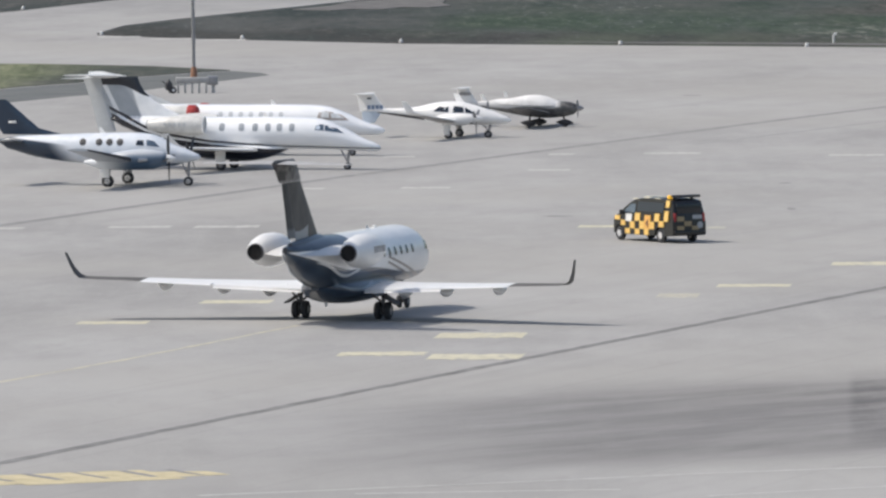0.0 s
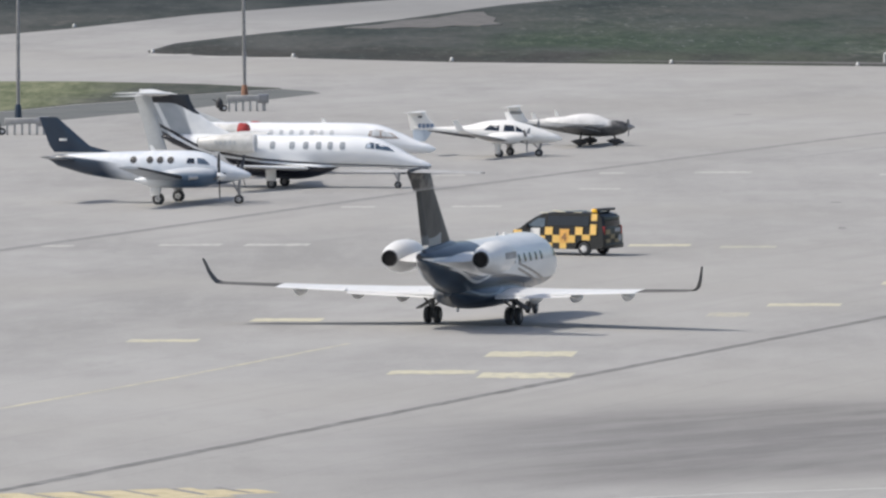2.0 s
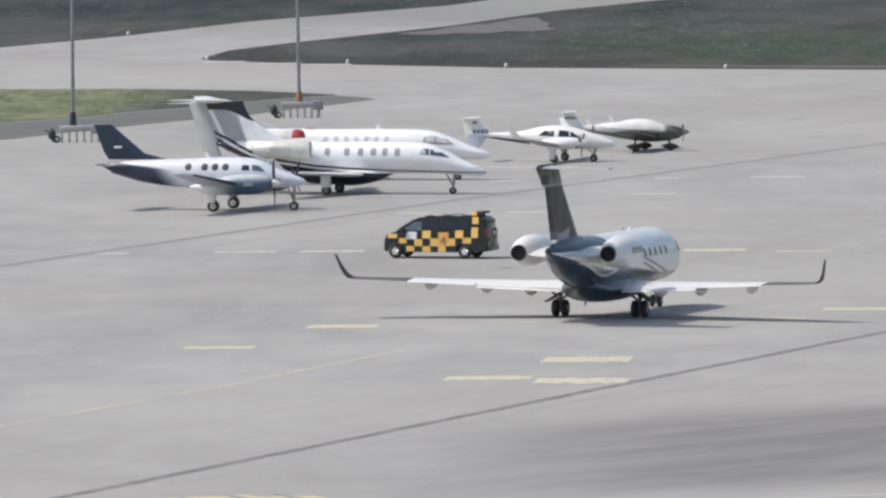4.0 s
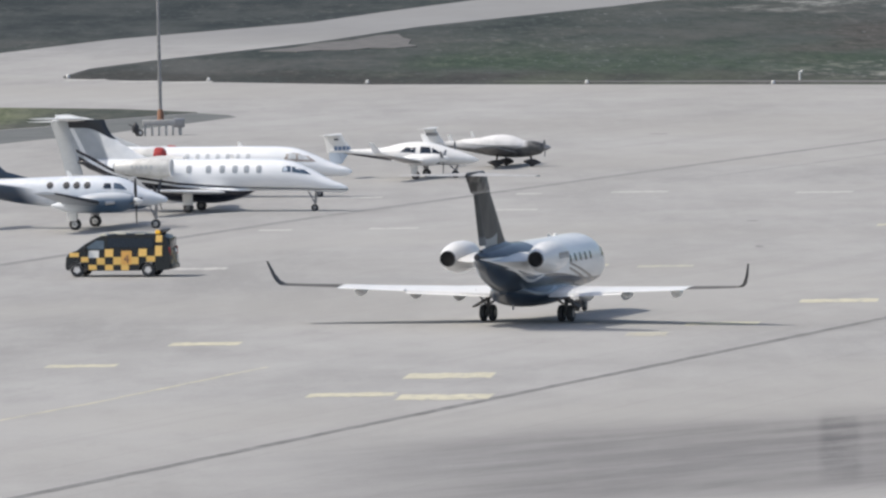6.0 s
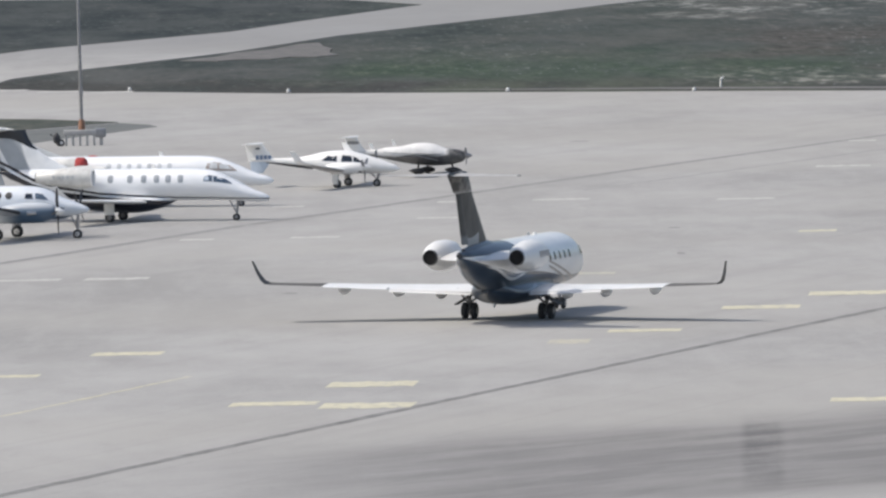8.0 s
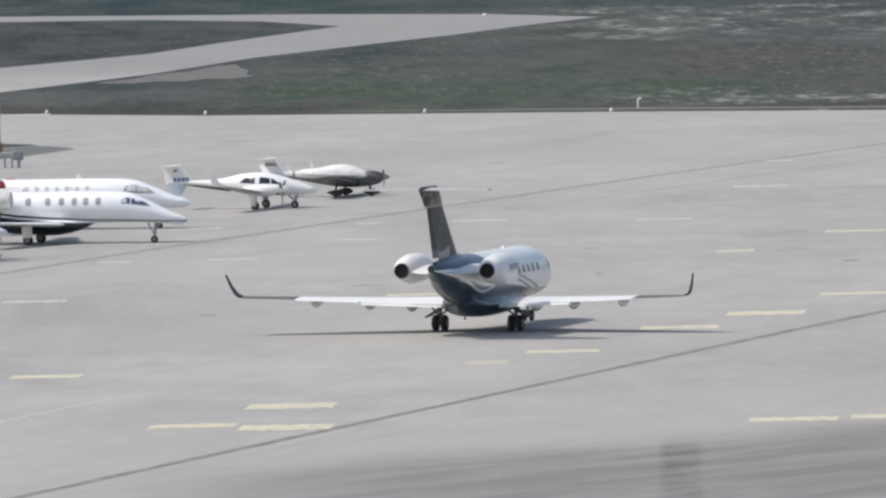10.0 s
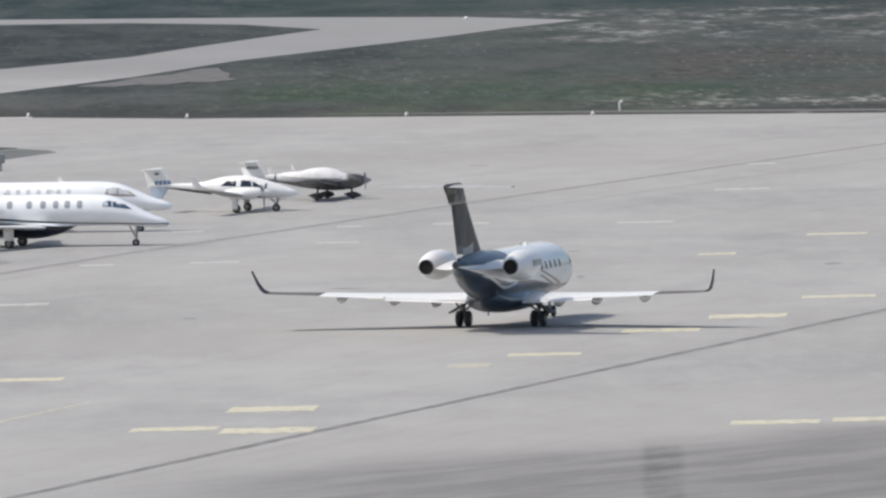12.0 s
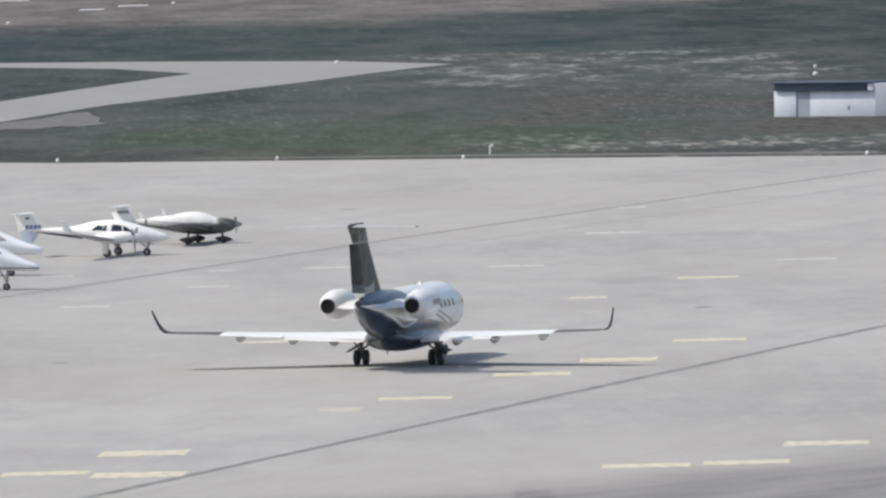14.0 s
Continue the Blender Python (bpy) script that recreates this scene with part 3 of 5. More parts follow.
def skin_at(stations, x, z):
    """Half width of a tube body at x and height z."""
    st = sorted(stations)
    x = max(st[0][0], min(st[-1][0], x))
    for a, b in zip(st, st[1:]):
        if a[0] <= x <= b[0]:
            u = (x - a[0]) / (b[0] - a[0])
            zc, w, up, dn = (a[k] + (b[k] - a[k]) * u for k in (1, 2, 3, 4))
            h = up if z > zc else dn
            return w * math.sqrt(max(0.0, 1 - min(1.0, (z - zc) / h) ** 2))
    return 0.0


def pane(parent, body, x, z, w, h, side, material=None, name="window", lean=0.0, power=0.6):
    """Rounded window lying on the side of a tube body, its edge let in."""
    bm = bmesh.new()
    rings = []
    for d, k in ((-0.03, 1.04), (0.016, 1.0), (0.022, 0.75), (0.024, 0.4), (0.025, 0.06)):
        ring = []
        for i in range(20):
            a = 2 * math.pi * i / 20
            c, q = math.cos(a), math.sin(a)
            ez = math.copysign(abs(q) ** power, q) * h / 2 * k
            ex = math.copysign(abs(c) ** power, c) * w / 2 * k - lean * ez
            ring.append((x + ex, side * (skin_at(body, x + ex, z + ez) + d), z + ez))
        rings.append(ring)
    loft(rings, True, bm)
    return part(name, bm, material or M_PANE, parent)


def visor(parent, body, corners, side, material, name="windscreen", proud=0.02):
    """Four-cornered window on a tube body: back low, front low, front high, back high, as (x, z)."""
    rings = []
    a, b, c, d = corners
    for j in range(5):
        v = j / 4
        row = []
        for k in range(9):
            u = k / 8
            x = (a[0] * (1 - u) + b[0] * u) * (1 - v) + (d[0] * (1 - u) + c[0] * u) * v
            z = (a[1] * (1 - u) + b[1] * u) * (1 - v) + (d[1] * (1 - u) + c[1] * u) * v
            row.append((x, side * (skin_at(body, x, z) + proud), z))
        rings.append(row)
    bm = loft(rings, False)
    g = bmesh.ops.extrude_face_region(bm, geom=list(bm.faces))
    bmesh.ops.translate(bm, verts=[v for v in g["geom"] if isinstance(v, bmesh.types.BMVert)], vec=(0, -side * 0.05, -0.01))
    return part(name, bm, material, parent)


def lettering(parent, xs, y, z, w, h, material, rise=0.0):
    """Unreadable letters as plain upright bars."""
    for k, x in enumerate(xs):
        part("letter", block(x, y, z + rise * k, w, 0.05, h), material, parent, "plain bar in place of a letter")


# ---- ground ----
def sheet(name, outline, z, material, label, depth=0.3, category=""):
    return tagged(part(name, prism(outline, z - depth, z), material), label, category, "", "structure")


ground = sheet("ground", [(-3000, -500), (3000, -500), (3000, 9000), (-3000, 9000)], 0.0, M_GRASS, "rough green and brown airfield grass reaching the horizon", 1.0, "grass")
GREY = [(-200, 150), (200, 150), (200, 690), (59.7, 765), (32, 779), (0.7, 792), (-16.3, 808), (-22.3, 817), (-22.6, 822), (-21, 843), (-16.5, 863.5),
        (-10.4, 887), (-4, 912), (5.4, 962), (14, 994), (25.1, 1035), (32.6, 1067), (41.5, 1100), (30.7, 1125.6), (13, 1143), (-5, 1155),
        (-60, 1190), (-60, 1150), (-5, 1133), (6.9, 1114), (14.8, 1083), (8.7, 1053), (2, 1019), (-4.2, 984), (-21.3, 931.9), (-30.6, 887.7), (-38.6, 858.7), (-70, 760), (-200, 600)]
apron = sheet("apron", GREY, 0.03, M_APRON, "pale grey worn airport apron and taxiway paving", 0.2, "apron")
sheet("grass_island", [(-60, 770), (-34, 749.5), (-24.6, 748), (-16.6, 742), (-11.0, 732.7), (-13.6, 728.1), (-17.2, 720.4), (-20.7, 709.0), (-24.2, 701.7), (-27.5, 690.9), (-30.8, 684.5), (-60, 612)], 0.07, M_GRASS, "yellow-green grass island beside the stands", 0.1, "grass")
sheet("service_road", [(-60, 585), (-29.5, 654.7), (-25.2, 669.2), (-20.7, 682.8), (-16.2, 693.3), (-14.2, 701.6), (-11.0, 712.3), (-8.2, 722.8), (-8.8, 726.9), (-10.9, 731.7), (-13.5, 727.1), (-17.1, 719.4), (-20.6, 708.0), (-24.1, 700.7), (-27.4, 689.9), (-30.7, 683.5), (-60, 611)], 0.036, M_ROAD, "darker grey asphalt service road along the grass", 0.03, "road")
sheet("gravel_patch", [(-8.2, 888), (-5.2, 898), (-3.4, 911), (-0.4, 919), (2.0, 936), (3.6, 938), (3.9, 926), (4.6, 917), (4.3, 905), (5.0, 897), (3.2, 892), (1.0, 893), (-0.6, 887), (-2.9, 888), (-5.0, 884)], 0.05, M_GRAVEL, "grey gravel patch in the grass", 0.1, "gravel")
sheet("apron_edge", [(10, 795.5), (18, 790.6), (27, 786.6), (38, 781.2), (60, 770.4), (60, 774.5), (44, 782.6), (33, 788.0), (27, 790.2), (19, 792.6)], 0.045, M_GRAVEL, "pale gravel verge along the paving edge", 0.1, "gravel")


for x, y, w in ((6.4, 1503, 3.4), (12.4, 1530, 4.2), (-5.0, 1605, 5.0)):
    sheet("concrete_slab", [(x - w / 2, y - 7), (x + w / 2, y - 5), (x + w / 2 + 0.4, y + 7), (x - w / 2 + 0.3, y + 6)], 0.06, M_CONC, "pale concrete slab lying in the far heath", 0.1, "slab")


def stripe(name, pts, width, z, material, label, jitter=0.06):
    """A band along straight legs, with a slightly uneven edge."""
    bm = bmesh.new()
    last = None
    for (x0, y0), (x1, y1) in zip(pts, pts[1:]):
        d = Vector((x1 - x0, y1 - y0))
        side = Vector((-d.y, d.x)).normalized()
        n = max(1, int(d.length / 1.5))
        for k in range(n + 1):
            p = Vector((x0, y0)) + d * k / n
            a = p + side * (width / 2 + random.uniform(-jitter, jitter))
            b = p - side * (width / 2 + random.uniform(-jitter, jitter))
            row = (bm.verts.new((a.x, a.y, z)), bm.verts.new((b.x, b.y, z)))
            if last:
                bm.faces.new((last[0], last[1], row[1], row[0]))
            last = row
    return tagged(part(name, bm, material), label, "marking", "", "structure")


stripe("joint_line", [(-30, 291), (-12.7, 344.2), (0.2, 385), (20.6, 448.5), (39.4, 506), (70, 600)], 0.52, 0.036, M_TAR, "dark sealed joint line across the apron", 0.05)
stripe("joint_line", [(-50, 402), (-20.7, 500.7), (-2.6, 560.5), (24, 640), (57.4, 735)], 0.75, 0.036, M_TAR_SOFT, "faded dark joint line across the apron", 0.05)
stripe("joint_line", [(17, 601), (55.2, 706)], 0.45, 0.036, M_TAR_FAINT, "faded dark joint line across the apron", 0.05)
stripe("taxi_line", [(-24, 356), (-15.8, 381.9), (-10.2, 399.6), (-3.7, 422.6)], 0.2, 0.037, M_YELLOW, "thin faded yellow taxi guide line", 0.06)


def marking(x, y, length, depth, material, label):
    bm = bmesh.new()
    n = 14
    rows = []
    for k in range(n + 1):
        u = x + length * (k / n - 0.5)
        rows.append((bm.verts.new((u + 0.04 * depth, y + depth * (0.5 + random.uniform(-0.12, 0.06)), 0.037)), bm.verts.new((u - 0.04 * depth, y - depth * (0.5 + random.uniform(-0.12, 0.06)), 0.037))))
    for a, b in zip(rows, rows[1:]):
        bm.faces.new((a[0], a[1], b[1], b[0]))
    return tagged(part("ground_marking", bm, material), label, "marking", "apron dashes", "structure")


for x, y, w, d in ((-11.1, 424.9, 2.8, 2.0), (-6.4, 440, 2.9, 2.6), (-0.4, 403.2, 3.3, 2.6), (3.1, 401.0, 3.5, 3.6), (3.4, 414.9, 3.4, 3.6),
                   (15.2, 450.7, 3.1, 2.2), (20.9, 468.4, 3.4, 3.0), (25.3, 479.4, 3.5, 3.4), (30.4, 495.9, 3.4, 2.4), (22, 399.1, 3.3, 2.6), (25.8, 399.7, 3.2, 2.6),
                   (10.2, 504.2, 2.9, 2.2), (29.6, 410.9, 3.3, 3.0), (27.2, 543.8, 1.9, 2.2), (34.6, 564.9, 3.2, 2.4), ):
    marking(x, y, w, d, M_YELLOW, "faded yellow dash painted on the apron")
for x, y, w, d in ((11.8, 443.1, 1.7, 3.4), (14.3, 502.4, 2.6, 2.0)):
    marking(x, y, w, d, M_YFAINT, "almost worn-off yellow dash painted on the apron")
stripe("hatched_band", [(-30, 329.6), (-12.4, 336.8), (-7.2, 338.8)], 4.6, 0.037, M_BAND, "wide faded yellow band painted on the apron", 0.35)
stripe("hatched_band", [(-7.25, 338.8), (-5.6, 339.6)], 2.2, 0.0372, M_BAND, "tapered end of the yellow band", 0.3)
for k in range(9):
    stripe("band_gap", [(-19.2 + 1.5 * k, 336.4 + 0.6 * k), (-18.0 + 1.5 * k, 333.6 + 0.6 * k)], 0.3, 0.041, M_TAR_SOFT, "dark slanting gap in the yellow band", 0.08)
for x, y, w, d in ((-11.9, 505.8, 2.9, 1.8), (-7.8, 505.6, 3.0, 2.2), (-18.1, 505, 1.5, 1.8), (1.7, 546.8, 2.5, 1.8), (-4.3, 546.5, 1.7, 1.8), (8.3, 567.7, 2.2, 1.8), (9.3, 588.4, 1.4, 1.8),
                   (15.4, 589.0, 3.1, 2.2), (0.4, 585.9, 1.7, 1.8), (41.3, 585.4, 3.3, 2.2), (33.1, 630.4, 3.2, 2.4), (25.4, 585.4, 3.1, 2.0), (36.5, 671.9, 1.7, 2.0)):
    marking(x, y, w, d, M_PALE, "worn whitish dash painted on the apron")
for pts in ([(-6, 329.5), (3.6, 334.5), (9.0, 337.7), (15.7, 340.8), (40, 352)], [(-1.2, 330), (7.0, 331.3)], [(9.6, 328.3), (15.3, 332.2), (40, 346)]):
    stripe("edge_line", pts, 0.36, 0.037, M_EDGE, "thin worn whitish line on the near apron", 0.06)
for x, y in ((-20.6, 812.5), (-16.4, 807.0), (-12.5, 803.5)):
    marking(x, y, 3.2, 3.0, M_PALE, "worn whitish edge marking by the taxiway")


SPOTS = ((32.2, 529.8, 1.1, 3.0), (0.3, 488.5, 0.8, 1.6), (19.4, 521.2, 0.5, 2.5), (7.9, 514.7, 1.6, 1.6), (19.0, 679.6, 1.5, 1.5), (20.2, 550.3, 0.7, 1.5))


def oil_spot(x, y, w, d):
    bm = bmesh.new()
    ring = []
    for k in range(18):
        a = 2 * math.pi * k / 18
        q = random.uniform(0.7, 1.15)
        ring.append(bm.verts.new((x + q * w / 2 * math.cos(a), y + q * d / 2 * math.sin(a), 0.0375)))
    bm.faces.new(ring)
    return tagged(part("oil_spot", bm, M_TAR_SOFT), "dark oil spot on the apron paving", "stain", "oil spots", "structure")


for x, y, w, d in SPOTS:
    oil_spot(x, y, w, d)

# ---- taxiing business jet ----
def gear_leg(parent, x, y, top, r, lean=0.0, name="gear_leg"):
    bm = rod((x + lean, y, top), (x, y, r), 0.075)
    rod((x - 0.35, y, top - 0.1), (x, y, r + 0.25), 0.04, bm)
    rod((x, y - 0.22, r), (x, y + 0.22, r), 0.05, bm)
    return part(name, bm, M_STRUT, parent)


JET_BODY = [
    (-7.5, 2.98, 0.12, 0.14, 0.16), (-6.8, 2.84, 0.36, 0.34, 0.42), (-5.2, 2.6, 0.76, 0.68, 0.86), (-3.2, 2.36, 1.06, 1.02, 1.12), (-1.0, 2.24, 1.17, 1.12, 1.2),
    (2.0, 2.22, 1.18, 1.13, 1.18), (7.0, 2.22, 1.18, 1.13, 1.18), (8.0, 2.15, 1.13, 1.08, 1.11), (9.0, 1.98, 0.92, 0.82, 0.86), (9.8, 1.82, 0.58, 0.48, 0.5), (10.25, 1.74, 0.2, 0.16, 0.18), (10.33, 1.72, 0.03, 0.03, 0.03)]


def business_jet():
    jet = thing("business_jet", "white and navy twin-engine business jet taxiing away on the apron", "airplane")
    part("fuselage", tube_body(JET_BODY, 36, 5), M_JET, jet)
    part("dorsal_fairing", tube_body([(-1.6, 3.1, 0.05, 0.05, 0.1), (-2.4, 3.14, 0.24, 0.18, 0.3), (-3.4, 3.18, 0.34, 0.3, 0.5), (-5.2, 3.12, 0.3, 0.3, 0.4), (-6.9, 3.05, 0.12, 0.2, 0.2)], 18, 3), M_JET, jet)
    part("belly_fairing", tube_body([(-3.6, 1.4, 0.2, 0.2, 0.2), (-2.4, 1.22, 0.95, 0.45, 0.5), (-0.5, 1.1, 1.34, 0.62, 0.56), (2.0, 1.1, 1.36, 0.62, 0.56), (4.0, 1.2, 1.0, 0.4, 0.48), (5.2, 1.35, 0.3, 0.2, 0.25)]), M_JET, jet)
    for s in (1, -1):
        inner = [(2.5, s * 0.9, 1.30, 3.6, 0.32, 0), (0.9, s * 3.2, 1.37, 2.6, 0.21, 0), (-0.35, s * 6.0, 1.47, 1.95, 0.14, 0), (-1.0, s * 7.6, 1.535, 1.6, 0.11, 0)]
        outer = [(-1.0, s * 7.6, 1.53, 1.6, 0.10, 0), (-1.85, s * 9.7, 1.60, 1.12, 0.08, 0), (-1.98, s * 10.0, 1.63, 1.05, 0.07, s * 14)]
        w = part("wing", blade(inner, None, 0.04), M_WHITE, jet)
        # outer panel darkened by colour, as its rear faces lie in shade
        part("wing_tip", blade(outer, None, 0.02), M_WING_DARK, w, "outer wing panel with its shade put into dark grey")
        part("winglet", blade([(-1.98, s * 10.0, 1.63, 1.05, 0.07, s * 14), (-2.25, s * 10.18, 1.76, 0.7, 0.06, s * 50), (-2.55, s * 10.32, 2.06, 0.5, 0.05, s * 70), (-3.0, s * 10.48, 2.62, 0.28, 0.03, s * 72)]), M_WING_DARK, w, "upswept dark winglet")
        part("flap", blade([(-0.72, s * 1.3, 1.24, 0.62, 0.1, 0), (-1.34, s * 3.2, 1.32, 0.55, 0.09, 0), (-1.66, s * 4.7, 1.38, 0.5, 0.08, 0)], None, 0.28), M_WHITE, w, "white inboard flap, slightly lowered")
        part("flap", blade([(-1.72, s * 4.8, 1.39, 0.48, 0.08, 0), (-2.2, s * 7.5, 1.5, 0.4, 0.06, 0)], None, 0.1), M_WHITE, w, "white outboard flap")
        for y, z in ((2.8, 1.12), (4.6, 1.22), (6.9, 1.35)):
            fair = part("flap_fairing", tube_body([(0.9 - 0.19 * y, z, 0.02, 0.02, 0.02), (0.5 - 0.19 * y, z - 0.05, 0.14, 0.12, 0.14), (-0.2 - 0.19 * y, z - 0.08, 0.18, 0.14, 0.19), (-0.9 - 0.19 * y, z, 0.05, 0.06, 0.06)], 12, 3), M_WHITE, w)
            fair.data.transform(Matrix.Translation((0, s * y, 0)))
        nac = part("engine", spun([(-5.35, 0.315), (-5.0, 0.44), (-4.5, 0.58), (-3.8, 0.67), (-3.0, 0.67), (-2.4, 0.61), (-2.12, 0.54), (-2.08, 0.48), (-2.3, 0.43), (-2.6, 0.42)], (0, s * 1.92, 2.8), "x", 32), M_WHITE, jet, "white rear-mounted jet engine nacelle")
        # flat disc closes the nozzle; its darkness is colour in place of depth
        part("exhaust", spun([(-5.362, 0.31), (-5.36, 0.2), (-5.358, 0.02)], (0, s * 1.92, 2.8), "x", 24), M_DARK, nac, "near-black disc painting the unlit inside of the nozzle")
        part("exhaust_rim", spun([(-5.37, 0.29), (-5.41, 0.3), (-5.41, 0.318), (-5.30, 0.342), (-5.30, 0.3)], (0, s * 1.92, 2.8), "x", 28, None, False), M_UNDER, nac, "dark metal nozzle ring")
        part("pylon", blade([(-2.4, s * 0.06, 3.0, 4.75, 0.34, 0), (-2.6, s * 0.8, 2.9, 3.7, 0.34, 0), (-2.7, s * 1.5, 2.86, 2.65, 0.34, 0)], None, 0.05), M_JETW, jet, "white engine pylon")
        part("stabilizer", blade([(-6.75, s * 0.05, 6.42, 2.1, 0.16, 0), (-8.1, s * 2.95, 6.42, 0.85, 0.06, 0)]), M_STAB, jet, "thin grey tailplane")
        for k in range(7):
            pane(jet, JET_BODY, 5.85 - 0.78 * k, 2.47, 0.27, 0.35, s, M_GLASS)
        visor(jet, JET_BODY, ((7.6, 2.36), (8.8, 2.3), (8.3, 2.66), (7.7, 2.74)), s, M_GLASS, "cockpit_window")
        gear_leg(jet, 0, s * 1.72, 1.3, 0.36, 0.1)
        for d in (-0.2, 0.2):
            wheel(jet, 0, s * 1.72 + d, 0.36, 0.24, True, M_STRUT)
        bm = bmesh.new()
        loft([[(x, s * 1.66, 0.95), (x, s * 2.33, 0.55), (x, s * 2.31, 0.5), (x, s * 1.64, 0.9)] for x in (-0.35, 0.45)], True, bm)
        part("gear_door", bm, M_UNDER, jet, "dark open gear door")
        part("gear_brace", rod((-0.1, s * 1.0, 1.1), (-0.05, s * 1.66, 0.62), 0.05), M_STRUT, jet)
        part("gear_strut", rod((-0.6, s * 2.1, 1.25), (-0.05, s * 1.75, 0.55), 0.05), M_STRUT, jet)
    part("fin", blade([(-2.4, 0, 3.1, 3.9, 0.3, 90), (-3.3, 0, 3.4, 2.9, 0.28, 90), (-5.6, 0, 5.65, 1.7, 0.22, 90)]), M_FIN, jet, "dark grey swept tail fin with pale curls and a painted-in lit foot")
    part("fin_cap", blade([(-5.55, 0, 5.64, 2.6, 0.28, 90), (-5.6, 0, 5.7, 2.72, 0.34, 90), (-5.85, 0, 6.05, 2.85, 0.34, 90), (-6.2, 0, 6.45, 3.0, 0.32, 90), (-6.5, 0, 6.56, 2.4, 0.12, 90)]), M_CAP, jet, "dark fin cap carrying the stabilizer")
    rud = part("rudder", blade([(0.03, 0, 0.0, 0.98, 0.17, 90), (0.03, 0, 2.2, 0.7, 0.13, 90)]), M_RUD, jet, "dark grey movable rudder")
    for v in rud.data.vertices:
        v.co.x -= v.co.z * 0.49
    rud.matrix_basis = pose(-6.2, 0, 3.52)
    gear_leg(jet, 8.35, 0, 1.2, 0.26, -0.15, "nose_gear_leg")
    for d in (-0.16, 0.16):
        wheel(jet, 8.35, d, 0.26, 0.16, True, M_STRUT)
    part("tail_pipe", spun([(-7.46, 0.1), (-7.54, 0.09), (-7.55, 0.02)], (0, 0, 2.97), "x", 14), M_UNDER, jet, "dark round tail pipe")
    part("antenna", blade([(3.6, 0, 3.3, 0.35, 0.04, 90), (3.45, 0, 3.48, 0.2, 0.03, 90)]), M_WHITE, jet)
    part("beacon", spun([(0, 0.1), (0.08, 0.09), (0.12, 0.02)], (4.4, 0, 3.33), "z", 10), M_LAMP, jet)
    part("belly_aerial", blade([(-2.0, 0, 0.5, 0.3, 0.03, 90), (-1.9, 0, 0.85, 0.35, 0.03, 90)]), M_WHITE, jet)
    lettering(jet, [-2.65 - 0.3 * k for k in range(5)], -2.575, 2.76, 0.2, 0.26, M_GREYFILM)
    # the body stands high on its gear, the wings a little lower
    for ob in jet.children_recursive:
        kind = ob.name.split(".")[0]
        if kind in ("wing", "wing_tip", "winglet", "flap_fairing", "flap"):
            ob.data.transform(Matrix.Translation((0, 0, 0.035)) @ Matrix.Diagonal((1, 1.006, 1, 1)))
        elif ob is not rud and kind not in ("wheel", "tyre", "rim", "nose_gear_leg", "gear_leg"):
            ob.data.transform(Matrix.Translation((0, 0, 0.1)))
    return jet, rud


jet, rudder = business_jet()


# ---- parked aircraft ----
LJ_BODY = [
    (-6.4, 2.7, 0.06, 0.06, 0.08), (-5.8, 2.6, 0.25, 0.22, 0.3), (-4.4, 2.35, 0.58, 0.5, 0.66), (-2.2, 2.06, 0.8, 0.76, 0.86), (0.0, 1.98, 0.84, 0.84, 0.86),
    (4.2, 1.98, 0.84, 0.84, 0.86), (5.4, 1.9, 0.78, 0.78, 0.78), (6.5, 1.66, 0.62, 0.54, 0.58), (7.4, 1.42, 0.46, 0.31, 0.40), (8.0, 1.28, 0.31, 0.22, 0.28), (8.26, 1.22, 0.18, 0.14, 0.17), (8.38, 1.2, 0.05, 0.04, 0.05)]


